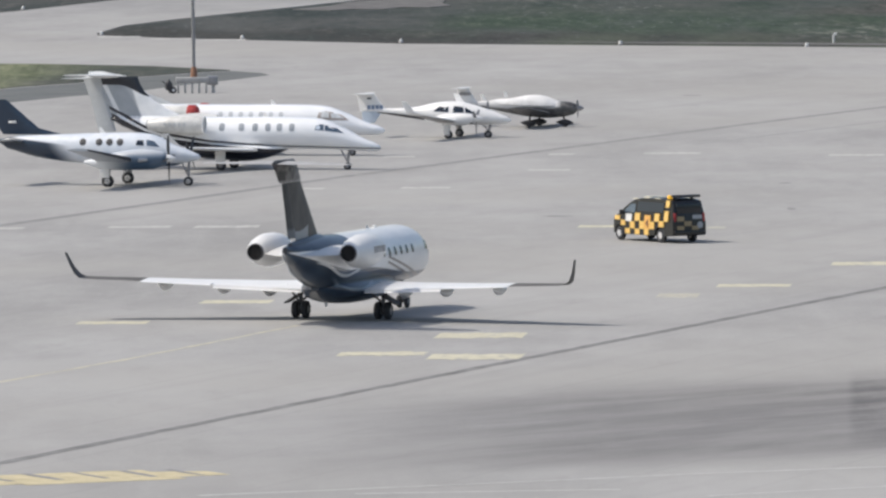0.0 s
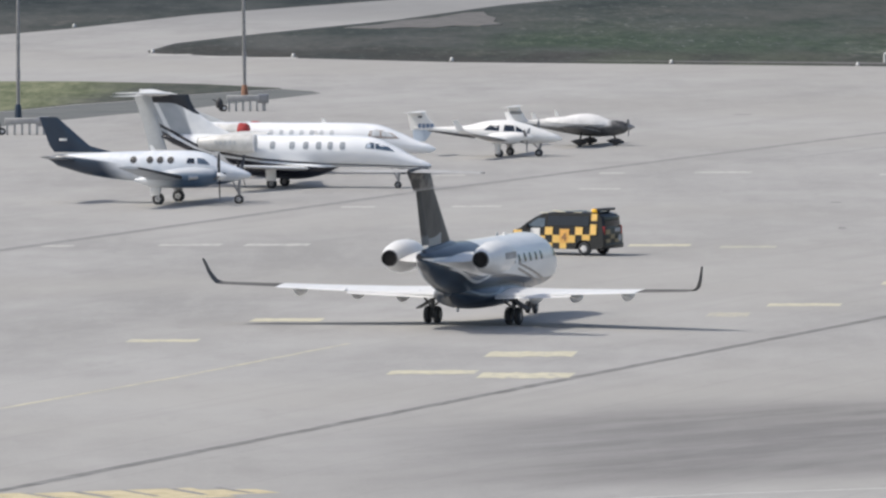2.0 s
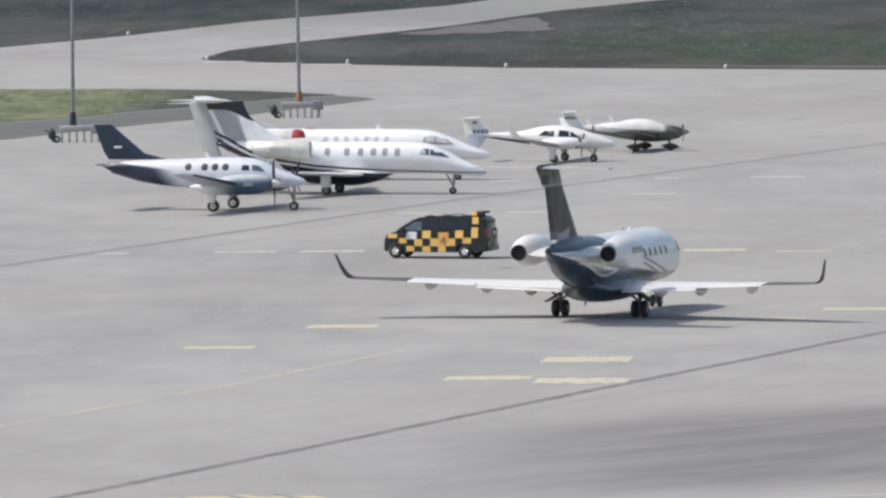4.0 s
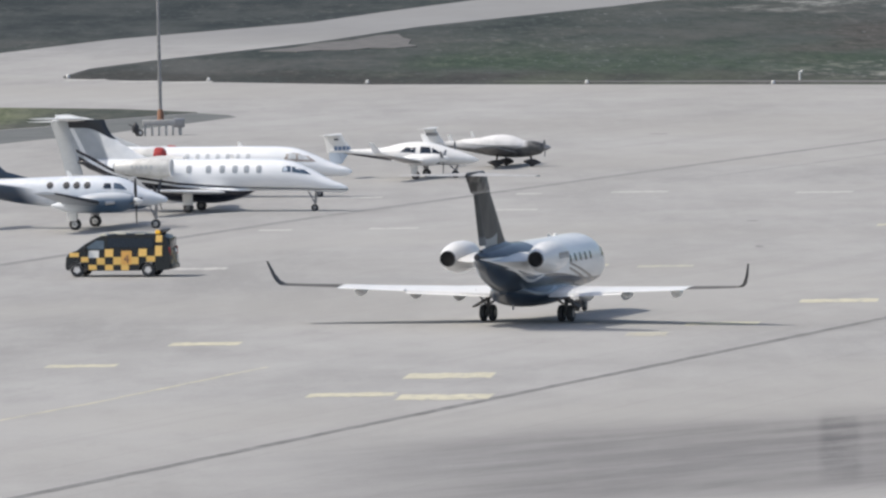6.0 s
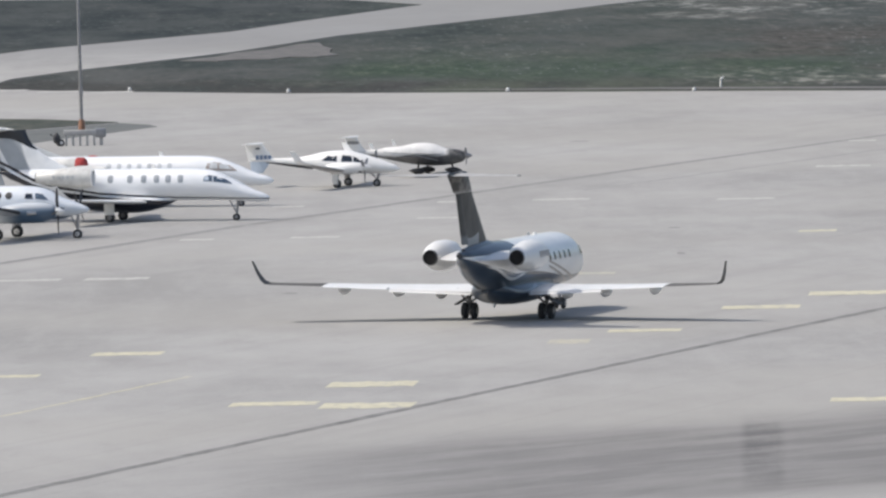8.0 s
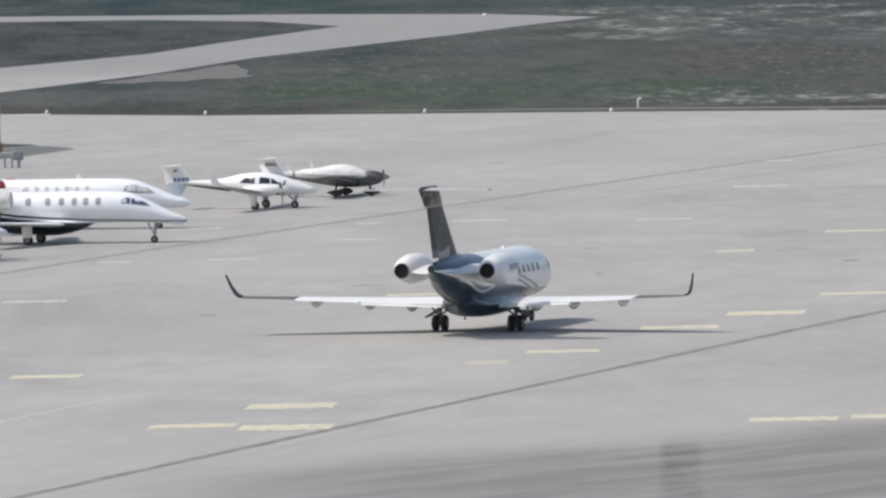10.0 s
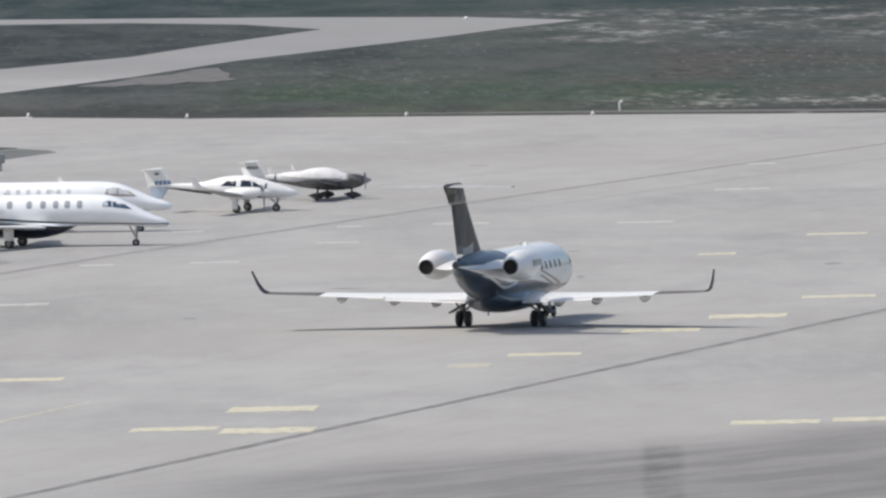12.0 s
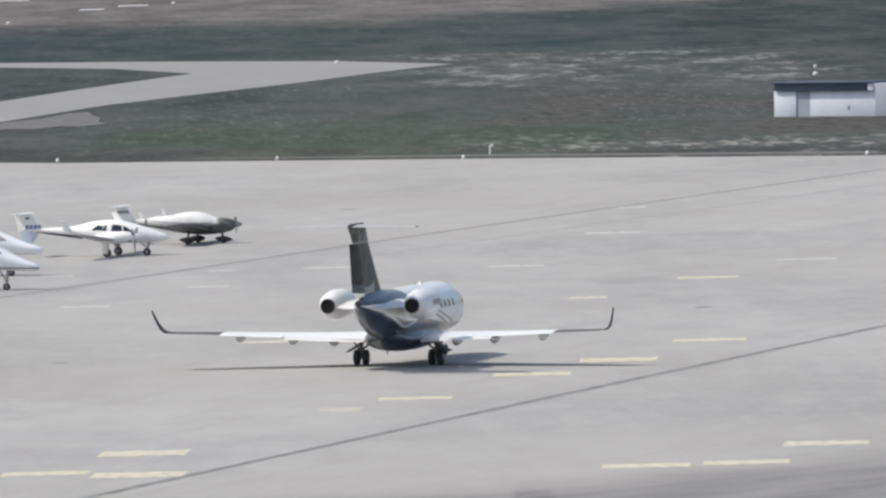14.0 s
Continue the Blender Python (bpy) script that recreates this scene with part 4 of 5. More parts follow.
def light_jet(m, paint, finpaint, label, covered):
    jet = thing("light_jet", label, "airplane", m, "parked jets")
    part("fuselage", tube_body(LJ_BODY), paint, jet)
    part("belly_fairing", tube_body([(-3.4, 1.45, 0.1, 0.2, 0.2), (-2.0, 1.15, 0.7, 0.4, 0.46), (0.3, 1.05, 0.95, 0.4, 0.56), (1.4, 1.05, 0.92, 0.4, 0.56), (2.6, 1.15, 0.7, 0.35, 0.4), (3.6, 1.35, 0.15, 0.15, 0.15)]), paint, jet)
    for s in (1, -1):
        w = part("wing", blade([(2.0, s * 0.6, 1.05, 2.7, 0.32, 0), (0.8, s * 3.2, 1.2, 1.9, 0.22, 0), (-0.5, s * 7.4, 1.45, 1.1, 0.12, 0)]), M_WHITE, jet)
        part("winglet", blade([(-0.5, s * 7.4, 1.45, 1.1, 0.08, s * 10), (-0.75, s * 7.62, 1.62, 0.85, 0.07, s * 55), (-1.25, s * 7.85, 2.2, 0.45, 0.04, s * 72)]), M_WHITE, w)
        nac = part("engine", spun([(-4.0, 0.26), (-3.4, 0.4), (-2.4, 0.52), (-1.5, 0.54), (-0.95, 0.48), (-0.9, 0.4), (-1.15, 0.35)], (0, s * 1.4, 2.42), "x", 24), M_NAC2, jet, "pale mottled jet engine nacelle")
        part("exhaust", spun([(-4.03, 0.27), (-4.01, 0.2), (-3.9, 0.05)], (0, s * 1.4, 2.42), "x", 18), M_DARK, nac)
        if covered:
            part("intake_cover", spun([(-1.35, 0.545), (-1.28, 0.57), (-0.95, 0.56), (-0.82, 0.46), (-0.76, 0.2), (-0.75, 0.02)], (0, s * 1.4, 2.42), "x", 20), M_RED, nac, "red cloth engine intake cover")
        else:
            part("intake_lip", spun([(-0.94, 0.49), (-0.88, 0.46), (-0.88, 0.42), (-0.94, 0.38)], (0, s * 1.4, 2.42), "x", 20), M_WHITE, nac, "bright intake lip")
            part("intake_fan", spun([(-1.12, 0.36), (-1.1, 0.2), (-1.0, 0.02)], (0, s * 1.4, 2.42), "x", 20), M_DARK, nac, "dark engine intake")
        part("pylon", blade([(-1.5, s * 0.5, 2.3, 2.0, 0.2, 0), (-1.6, s * 1.05, 2.38, 1.8, 0.18, 0)]), paint, jet)
        part("stabilizer", blade([(-5.9, s * 0.04, 4.99, 1.75, 0.15, 0), (-7.4, s * 2.8, 5.08, 0.95, 0.1, 0)]), M_WHITE, jet)
        for x in [-0.7 + 0.57 * k for k in range(7)] if covered else (-0.12, 0.95, 1.7, 2.4, 3.03, 3.7):
            pane(jet, LJ_BODY, x, 2.29, 0.24 if covered else 0.3, 0.28 if covered else 0.4, s, M_PALEPANE if covered else M_PANE)
        if covered:
            visor(jet, LJ_BODY, ((4.75, 2.06), (6.5, 1.92), (5.85, 2.38), (4.85, 2.52)), s, M_FRAME, "windscreen_frame")
            visor(jet, LJ_BODY, ((4.95, 2.14), (5.42, 2.12), (5.38, 2.42), (5.0, 2.46)), s, M_PALEPANE, "cockpit_window", 0.035)
            visor(jet, LJ_BODY, ((5.54, 2.11), (6.25, 2.03), (5.82, 2.31), (5.48, 2.4)), s, M_PALEPANE, "windscreen", 0.035)
        else:
            visor(jet, LJ_BODY, ((4.95, 2.16), (5.44, 2.13), (5.4, 2.44), (5.02, 2.48)), s, M_SHIELD, "cockpit_window")
            visor(jet, LJ_BODY, ((5.5, 2.12), (6.5, 1.98), (6.02, 2.3), (5.46, 2.42)), s, M_SHIELD, "windscreen")
            # added pale plate that draws the highlight on the side window
            visor(jet, LJ_BODY, ((5.0, 2.2), (5.24, 2.19), (5.22, 2.38), (5.04, 2.4)), s, M_PBLUE, "pane_highlight", 0.035)
        gear_leg(jet, 0, s * 1.45, 1.05, 0.28, 0.05)
        wheel(jet, 0, s * 1.45, 0.28, 0.2, False, M_STRUT)
        part("gear_door", block(0.0, s * 1.62, 0.42, 0.55, 0.03, 0.62, 0.008), M_WHITE, jet)
        lettering(jet, [-1.9 - 0.26 * k for k in range(5)], s * 1.925, 2.36, 0.15, 0.2, M_LFIN2)
    part("fin", blade([(-1.9, 0, 2.55, 4.35, 0.24, 90), (-3.2, 0, 3.2, 3.27, 0.24, 90), (-4.0, 0, 3.66, 2.6, 0.22, 90), (-4.55, 0, 4.15, 2.2, 0.22, 90), (-4.78, 0, 4.55, 2.1, 0.26, 90), (-4.92, 0, 4.95, 2.06, 0.2, 90)]), finpaint, jet, "swept tail fin with a black top and stripes" if finpaint is M_LFIN else "plain white swept tail fin")
    part("rudder", blade([(-6.1, 0, 2.0, 0.98, 0.1, 90), (-6.46, 0, 3.1, 0.88, 0.16, 90), (-7.0, 0, 4.88, 0.75, 0.12, 90)]), M_LFIN2, jet, "pale grey rudder and ventral fin")
    part("tail_bullet", tube_body([(-5.5, 4.94, 0.02, 0.02, 0.02), (-6.0, 4.96, 0.11, 0.1, 0.12), (-7.2, 4.98, 0.1, 0.1, 0.12), (-7.9, 5.0, 0.02, 0.02, 0.02)], 12, 3), M_WHITE, jet)
    part("tail_light", rod((-7.55, 0, 5.05), (-7.55, 0, 5.22), 0.04), M_WHITE, jet)
    gear_leg(jet, 6.55, 0, 1.2, 0.2, 0.1, "nose_gear_leg")
    wheel(jet, 6.55, 0, 0.2, 0.14, False, M_STRUT)
    part("antenna", blade([(2.3, 0, 2.76, 0.3, 0.04, 90), (2.1, 0, 3.06, 0.16, 0.03, 90)]), M_WHITE, jet)
    return jet


light_jet(pose(-8.75, 571.0, 0, 0, 0, -13), M_LJET, M_LFIN, "white light jet with black belly stripe parked on the apron", False)
far_jet = light_jet(pose(-8.55, 589.5, 0, 0, 0, -13), M_LJET2, M_LFIN2, "plain white light jet with red intake covers parked behind", True)
for ob in far_jet.children_recursive:
    # a longer, lower-tailed sister type
    kind = ob.name.split(".")[0]
    for v in ob.data.vertices:
        if ob.parent is far_jet or ob.parent.name.startswith("engine"):
            if kind in ("engine", "pylon", "exhaust", "intake_cover", "letter"):
                v.co.x -= 1.0
                v.co.z -= 0.15
            elif kind in ("fin", "rudder", "stabilizer", "tail_bullet", "tail_light"):
                v.co.x -= 0.9
                if v.co.z > 2.8:
                    v.co.z = 2.8 + (v.co.z - 2.8) * 0.66
            elif v.co.x < -0.6:
                v.co.x = -0.6 + (v.co.x + 0.6) * 1.08
            elif v.co.x > 5.6 and kind in ("fuselage", "windscreen", "windscreen_frame"):
                v.co.z += 0.075 * (v.co.x - 5.6)



def propeller(parent, x, y, z, r, blades, start=0.0, spinner=M_WHITE, blade_mat=M_UNDER, tint="dark grey propeller blade"):
    hub = part("propeller", spun([(0.38, 0.01), (0.3, 0.08), (0.12, 0.17), (0.0, 0.2), (-0.08, 0.2)], (0, 0, 0), "x", 14), spinner, parent)
    hub.matrix_basis = pose(x, y, z, start, 0, 0)
    for k in range(blades):
        a = 2 * math.pi * k / blades
        bm = blade([(0.05, 0, 0.12, 0.12, 0.07, 90), (0.06, 0, r * 0.4, 0.2, 0.05, 90), (0.05, 0, r * 0.8, 0.17, 0.03, 90), (0.03, 0, r, 0.08, 0.02, 90)])
        bmesh.ops.rotate(bm, verts=bm.verts, cent=(0, 0, 0), matrix=Matrix.Rotation(radians(52), 3, "Z"))
        bmesh.ops.rotate(bm, verts=bm.verts, cent=(0, 0, 0), matrix=Matrix.Rotation(a, 3, "X"))
        part("propeller_blade", bm, blade_mat, hub, tint)
    return hub


TP_BODY = [
    (-6.4, 2.3, 0.05, 0.06, 0.08), (-5.9, 2.26, 0.2, 0.22, 0.36), (-4.4, 2.14, 0.42, 0.46, 0.66), (-2.6, 1.98, 0.62, 0.68, 0.76), (-1.0, 1.92, 0.69, 0.8, 0.78),
    (1.2, 1.92, 0.69, 0.82, 0.78), (2.1, 1.86, 0.66, 0.74, 0.72), (2.9, 1.72, 0.55, 0.46, 0.56), (3.7, 1.6, 0.36, 0.3, 0.38), (4.3, 1.52, 0.14, 0.12, 0.15), (4.4, 1.5, 0.03, 0.03, 0.03)]


def turboprop(m):
    kp = thing("turboprop", "white and blue twin turboprop airplane parked on the apron", "airplane", m)
    part("fuselage", tube_body(TP_BODY), M_TPROP, kp)
    for s in (1, -1):
        part("wing", blade([(1.65, s * 0.5, 1.3, 2.25, 0.4, 0), (1.55, s * 2.1, 1.36, 2.1, 0.36, 0), (0.5, s * 7.6, 2.14, 1.1, 0.15, 0)]), M_TPWING, kp)
        part("deice_boot", blade([(1.47, s * 2.75, 1.47, 0.24, 0.24, 0), (0.54, s * 7.5, 2.13, 0.16, 0.12, 0)]), M_UNDER, kp, "black rubber leading edge boot")
        nac = part("engine", tube_body([(-1.2, 1.3, 0.05, 0.06, 0.08), (-0.3, 1.34, 0.34, 0.3, 0.4), (1.2, 1.46, 0.46, 0.48, 0.56), (2.5, 1.5, 0.44, 0.46, 0.54), (3.1, 1.52, 0.3, 0.3, 0.36), (3.2, 1.52, 0.2, 0.2, 0.22)]), M_NACELLE, kp, "white nacelle fading to blue underneath")
        nac.data.transform(Matrix.Translation((0, s * 2.13, 0)))
        part("exhaust_stub", rod((2.25, s * 2.55, 1.46), (1.85, s * 2.78, 1.44), 0.09, None, 10, 0.11), M_METAL, nac)
        propeller(kp, 3.3, s * 2.13, 1.52, 1.2, 4, 4 if s < 0 else 50)
        part("stabilizer", blade([(-4.9, s * 0.15, 2.25, 1.5, 0.16, 0), (-5.3, s * 2.6, 2.45, 0.85, 0.08, 0)]), M_TPROP, kp)
        for x in (-1.7, -0.82, -0.27, 0.29):
            pane(kp, TP_BODY, x, 2.27, 0.36, 0.36, s, M_UNDER, "window", 0, 1.0)
        visor(kp, TP_BODY, ((1.14, 2.12), (1.58, 2.1), (1.53, 2.36), (1.2, 2.38)), s, M_GLASS, "cockpit_window")
        visor(kp, TP_BODY, ((1.72, 2.1), (2.4, 2.04), (2.06, 2.34), (1.68, 2.4)), s, M_SHIELD, "windscreen")
        gear_leg(kp, 0, s * 1.95, 1.05, 0.32, 0.1)
        wheel(kp, 0, s * 1.95, 0.32, 0.22)
        part("gear_door", block(-0.1, s * 2.22, 0.5, 0.5, 0.03, 0.5, 0.008), M_WHITE, kp)
    part("fin", blade([(-2.9, 0, 2.62, 3.2, 0.16, 90), (-4.2, 0, 2.95, 2.15, 0.18, 90), (-5.95, 0, 4.42, 0.95, 0.12, 90)]), M_BLUE, kp, "deep blue swept tail fin")
    bm = block(-5.6, -0.085, 3.2, 0.42, 0.02, 0.12, 0.004)
    part("tail_flag", bm, M_LAMP, kp, "small white emblem")
    part("antenna", blade([(-0.6, 0, 2.66, 0.3, 0.04, 90), (-0.85, 0, 3.0, 0.16, 0.03, 90)]), M_WHITE, kp)
    gear_leg(kp, 3.75, 0, 1.35, 0.25, 0.05, "nose_gear_leg")
    wheel(kp, 3.75, 0, 0.25, 0.16)
    return kp


turboprop(pose(-14.1, 551.7, 0, 0, 0, -14))


TW_BODY = [
    (-5.3, 1.62, 0.05, 0.07, 0.07), (-3.6, 1.52, 0.16, 0.17, 0.17), (-2.2, 1.44, 0.3, 0.34, 0.32), (-1.0, 1.38, 0.54, 0.66, 0.48), (0.2, 1.32, 0.6, 0.78, 0.5),
    (1.2, 1.24, 0.56, 0.66, 0.48), (2.2, 1.16, 0.42, 0.42, 0.38), (3.1, 1.06, 0.2, 0.2, 0.2), (3.35, 1.03, 0.05, 0.05, 0.05)]


def light_twin(m):
    tw = thing("light_twin", "small white twin-propeller airplane with a T-tail", "airplane", m)
    part("fuselage", tube_body(TW_BODY), M_WHITE, tw)
    # dark sliver along the lower side of the boom
    part("boom_underside", tube_body([(-4.6, 1.49, 0.03, 0.03, 0.06), (-3.6, 1.40, 0.13, 0.06, 0.11), (-2.2, 1.24, 0.26, 0.08, 0.15), (-1.5, 1.14, 0.3, 0.05, 0.12)], 14, 3), M_UNDER, tw, "dark underside of the tail boom")
    for s in (1, -1):
        part("wing", blade([(0.75, s * 0.4, 0.98, 1.5, 0.24, 0), (0.6, s * 2.0, 1.05, 1.3, 0.2, 0), (-0.3, s * 6.4, 1.56, 0.8, 0.1, 0), (-0.8, s * 6.6, 1.72, 0.5, 0.08, s * 50), (-1.25, s * 6.72, 2.3, 0.28, 0.06, s * 75)]), M_WHITE, tw)
        nac = part("engine", tube_body([(-1.3, 1.12, 0.04, 0.05, 0.05), (-0.2, 1.14, 0.28, 0.28, 0.3), (0.9, 1.16, 0.34, 0.33, 0.38), (1.5, 1.18, 0.24, 0.24, 0.26), (1.6, 1.18, 0.14, 0.14, 0.14)], 18), M_WHITE, tw)
        nac.data.transform(Matrix.Translation((0, s * 1.65, 0)))
        part("cooling_intake", block(1.38, s * 1.65, 0.9, 0.22, 0.34, 0.12, 0.03), M_UNDER, nac, "dark cooling intake")
        # added grey blade that paints the shade below the white wing
        part("wing_underside", blade([(0.6, s * 0.45, 0.9, 1.2, 0.12, 0), (0.5, s * 2.0, 0.985, 1.05, 0.1, 0), (-0.35, s * 6.2, 1.5, 0.6, 0.05, 0)]), M_POST, tw, "grey blade under the wing, standing in for shade")
        propeller(tw, 1.68, s * 1.65, 1.18, 0.93, 3, 60 if s < 0 else 15, M_WHITE, M_POST, "grey propeller blade")
        part("stabilizer", blade([(-4.75, 0.0, 2.5, 0.95, 0.1, 0), (-4.95, s * 1.6, 2.52, 0.6, 0.05, 0)]), M_WHITE, tw)
        visor(tw, TW_BODY, ((-1.1, 1.54), (-0.2, 1.48), (-0.2, 1.8), (-0.75, 1.82)), s, M_GLASS, "rear_window")
        visor(tw, TW_BODY, ((0.06, 1.48), (0.72, 1.46), (0.66, 1.8), (0.1, 1.84)), s, M_GLASS, "canopy_window")
        visor(tw, TW_BODY, ((0.78, 1.46), (1.34, 1.42), (0.98, 1.66), (0.74, 1.78)), s, M_GLASS, "windscreen")
        gear_leg(tw, 0, s * 1.45, 0.95, 0.22, 0.05)
        wheel(tw, 0, s * 1.45, 0.25, 0.18, False, M_STRUT)
        part("gear_door", block(-0.08, s * 1.6, 0.22, 0.36, 0.03, 0.66, 0.006), M_WHITE, tw)
    part("fin", blade([(-3.9, 0, 1.5, 1.6, 0.12, 90), (-4.65, 0, 2.5, 1.05, 0.09, 90)]), M_WHITE, tw)
    part("ventral_fin", blade([(-4.2, 0, 1.5, 1.2, 0.08, 90), (-4.65, 0, 0.85, 0.7, 0.05, 90)]), M_PBLUE, tw, "pale blue ventral fin")
    lettering(tw, [-4.25 - 0.24 * k for k in range(4)], -0.05, 1.62, 0.18, 0.24, M_LETTER)
    part("tail_flag", block(-4.95, -0.04, 2.2, 0.24, 0.03, 0.1), M_BLUE, tw, "small dark emblem")
    gear_leg(tw, 2.0, 0, 0.9, 0.2, 0.15, "nose_gear_leg")
    wheel(tw, 2.0, 0, 0.23, 0.16, False, M_STRUT)
    return tw


light_twin(pose(3.55, 612.8, 0, 0, 0, -13))


def covered_plane(m):
    cp = thing("light_airplane", "small single-engine airplane under a pale canvas cover", "airplane", m)
    part("fuselage", tube_body([
        (-5.2, 1.55, 0.05, 0.07, 0.07), (-3.6, 1.48, 0.2, 0.24, 0.24), (-1.4, 1.38, 0.5, 0.44, 0.58), (0.4, 1.32, 0.58, 0.5, 0.72), (1.8, 1.28, 0.52, 0.42, 0.6), (2.45, 1.26, 0.4, 0.34, 0.42), (2.62, 1.26, 0.26, 0.24, 0.28), (2.7, 1.26, 0.16, 0.16, 0.16)]), M_CPAINT, cp)
    part("canvas_cover", tube_body([
        (-3.4, 1.62, 0.06, 0.1, 0.06), (-2.7, 1.56, 0.34, 0.28, 0.08), (-1.7, 1.5, 0.56, 0.42, 0.1), (-0.9, 1.46, 0.64, 0.62, 0.12), (-0.1, 1.44, 0.67, 0.7, 0.14), (0.6, 1.42, 0.66, 0.62, 0.12), (1.2, 1.42, 0.56, 0.38, 0.1), (1.6, 1.42, 0.42, 0.24, 0.08)], 22), M_CANVAS, cp, "pale grey canvas cabin cover")
    for s in (1, -1):
        part("wing", blade([(1.0, s * 0.4, 0.9, 2.3, 0.34, 0), (0.7, s * 5.4, 1.42, 1.5, 0.18, 0)]), M_WDARK, cp, "dark grey low wing")
        part("stabilizer", blade([(-4.7, 0, 2.55, 0.9, 0.1, 0), (-4.9, s * 1.7, 2.57, 0.7, 0.06, 0)]), M_WHITE, cp)
        wheel(cp, -0.24, s * 1.6, 0.22, 0.16, False, M_STRUT)
        part("wheel_spat", tube_body([(-0.72, 0.34, 0.02, 0.03, 0.03), (-0.4, 0.32, 0.13, 0.15, 0.17), (0.1, 0.3, 0.16, 0.2, 0.2), (0.36, 0.28, 0.06, 0.08, 0.08)], 12, 3), M_UNDER, cp).data.transform(Matrix.Translation((-0.12, s * 1.6, 0)))
        part("gear_leg", rod((-0.2, s * 1.3, 1.0), (-0.24, s * 1.6, 0.3), 0.07), M_UNDER, cp)
    part("fin", blade([(-3.95, 0, 1.5, 1.35, 0.12, 90), (-4.3, 0, 1.85, 1.15, 0.12, 90), (-4.75, 0, 2.56, 0.72, 0.09, 90)]), M_WHITE, cp)
    part("dorsal_blade", blade([(-3.3, 0, 1.4, 0.42, 0.06, 90), (-3.72, 0, 2.15, 0.2, 0.04, 90)]), M_WHITE, cp, "leaning white blade before the fin")
    part("fin_mark", block(-4.95, -0.06, 2.08, 0.8, 0.03, 0.2), M_STRUT, cp, "grey panel on the fin")
    part("antenna", blade([(-2.0, 0, 1.98, 0.25, 0.03, 90), (-2.2, 0, 2.35, 0.12, 0.02, 90)]), M_WHITE, cp)
    part("cowling_cover", tube_body([(1.85, 1.44, 0.4, 0.26, 0.1), (2.3, 1.42, 0.4, 0.22, 0.12), (2.6, 1.4, 0.3, 0.14, 0.1)], 14, 2), M_UNDER, cp, "dark cowling cover")
    propeller(cp, 2.78, 0, 1.26, 0.68, 3, 35, M_STRUT, M_POST, "grey propeller blade")
    wheel(cp, 1.85, 0, 0.2, 0.14, False, M_STRUT)
    part("gear_leg", rod((1.7, 0, 1.0), (1.85, 0, 0.25), 0.07), M_UNDER, cp)
    part("wheel_spat", tube_body([(1.25, 0.34, 0.02, 0.03, 0.03), (1.6, 0.31, 0.14, 0.17, 0.17), (2.05, 0.29, 0.16, 0.2, 0.18), (2.42, 0.27, 0.04, 0.05, 0.05)], 12, 3), M_UNDER, cp)
    for ob in cp.children_recursive:
        ob.data.transform(Matrix.Scale(0.88, 4))
        ob.location = ob.location * 0.88
    return cp


covered_plane(pose(8.55, 628.4, 0.03, 0, 0, -13))


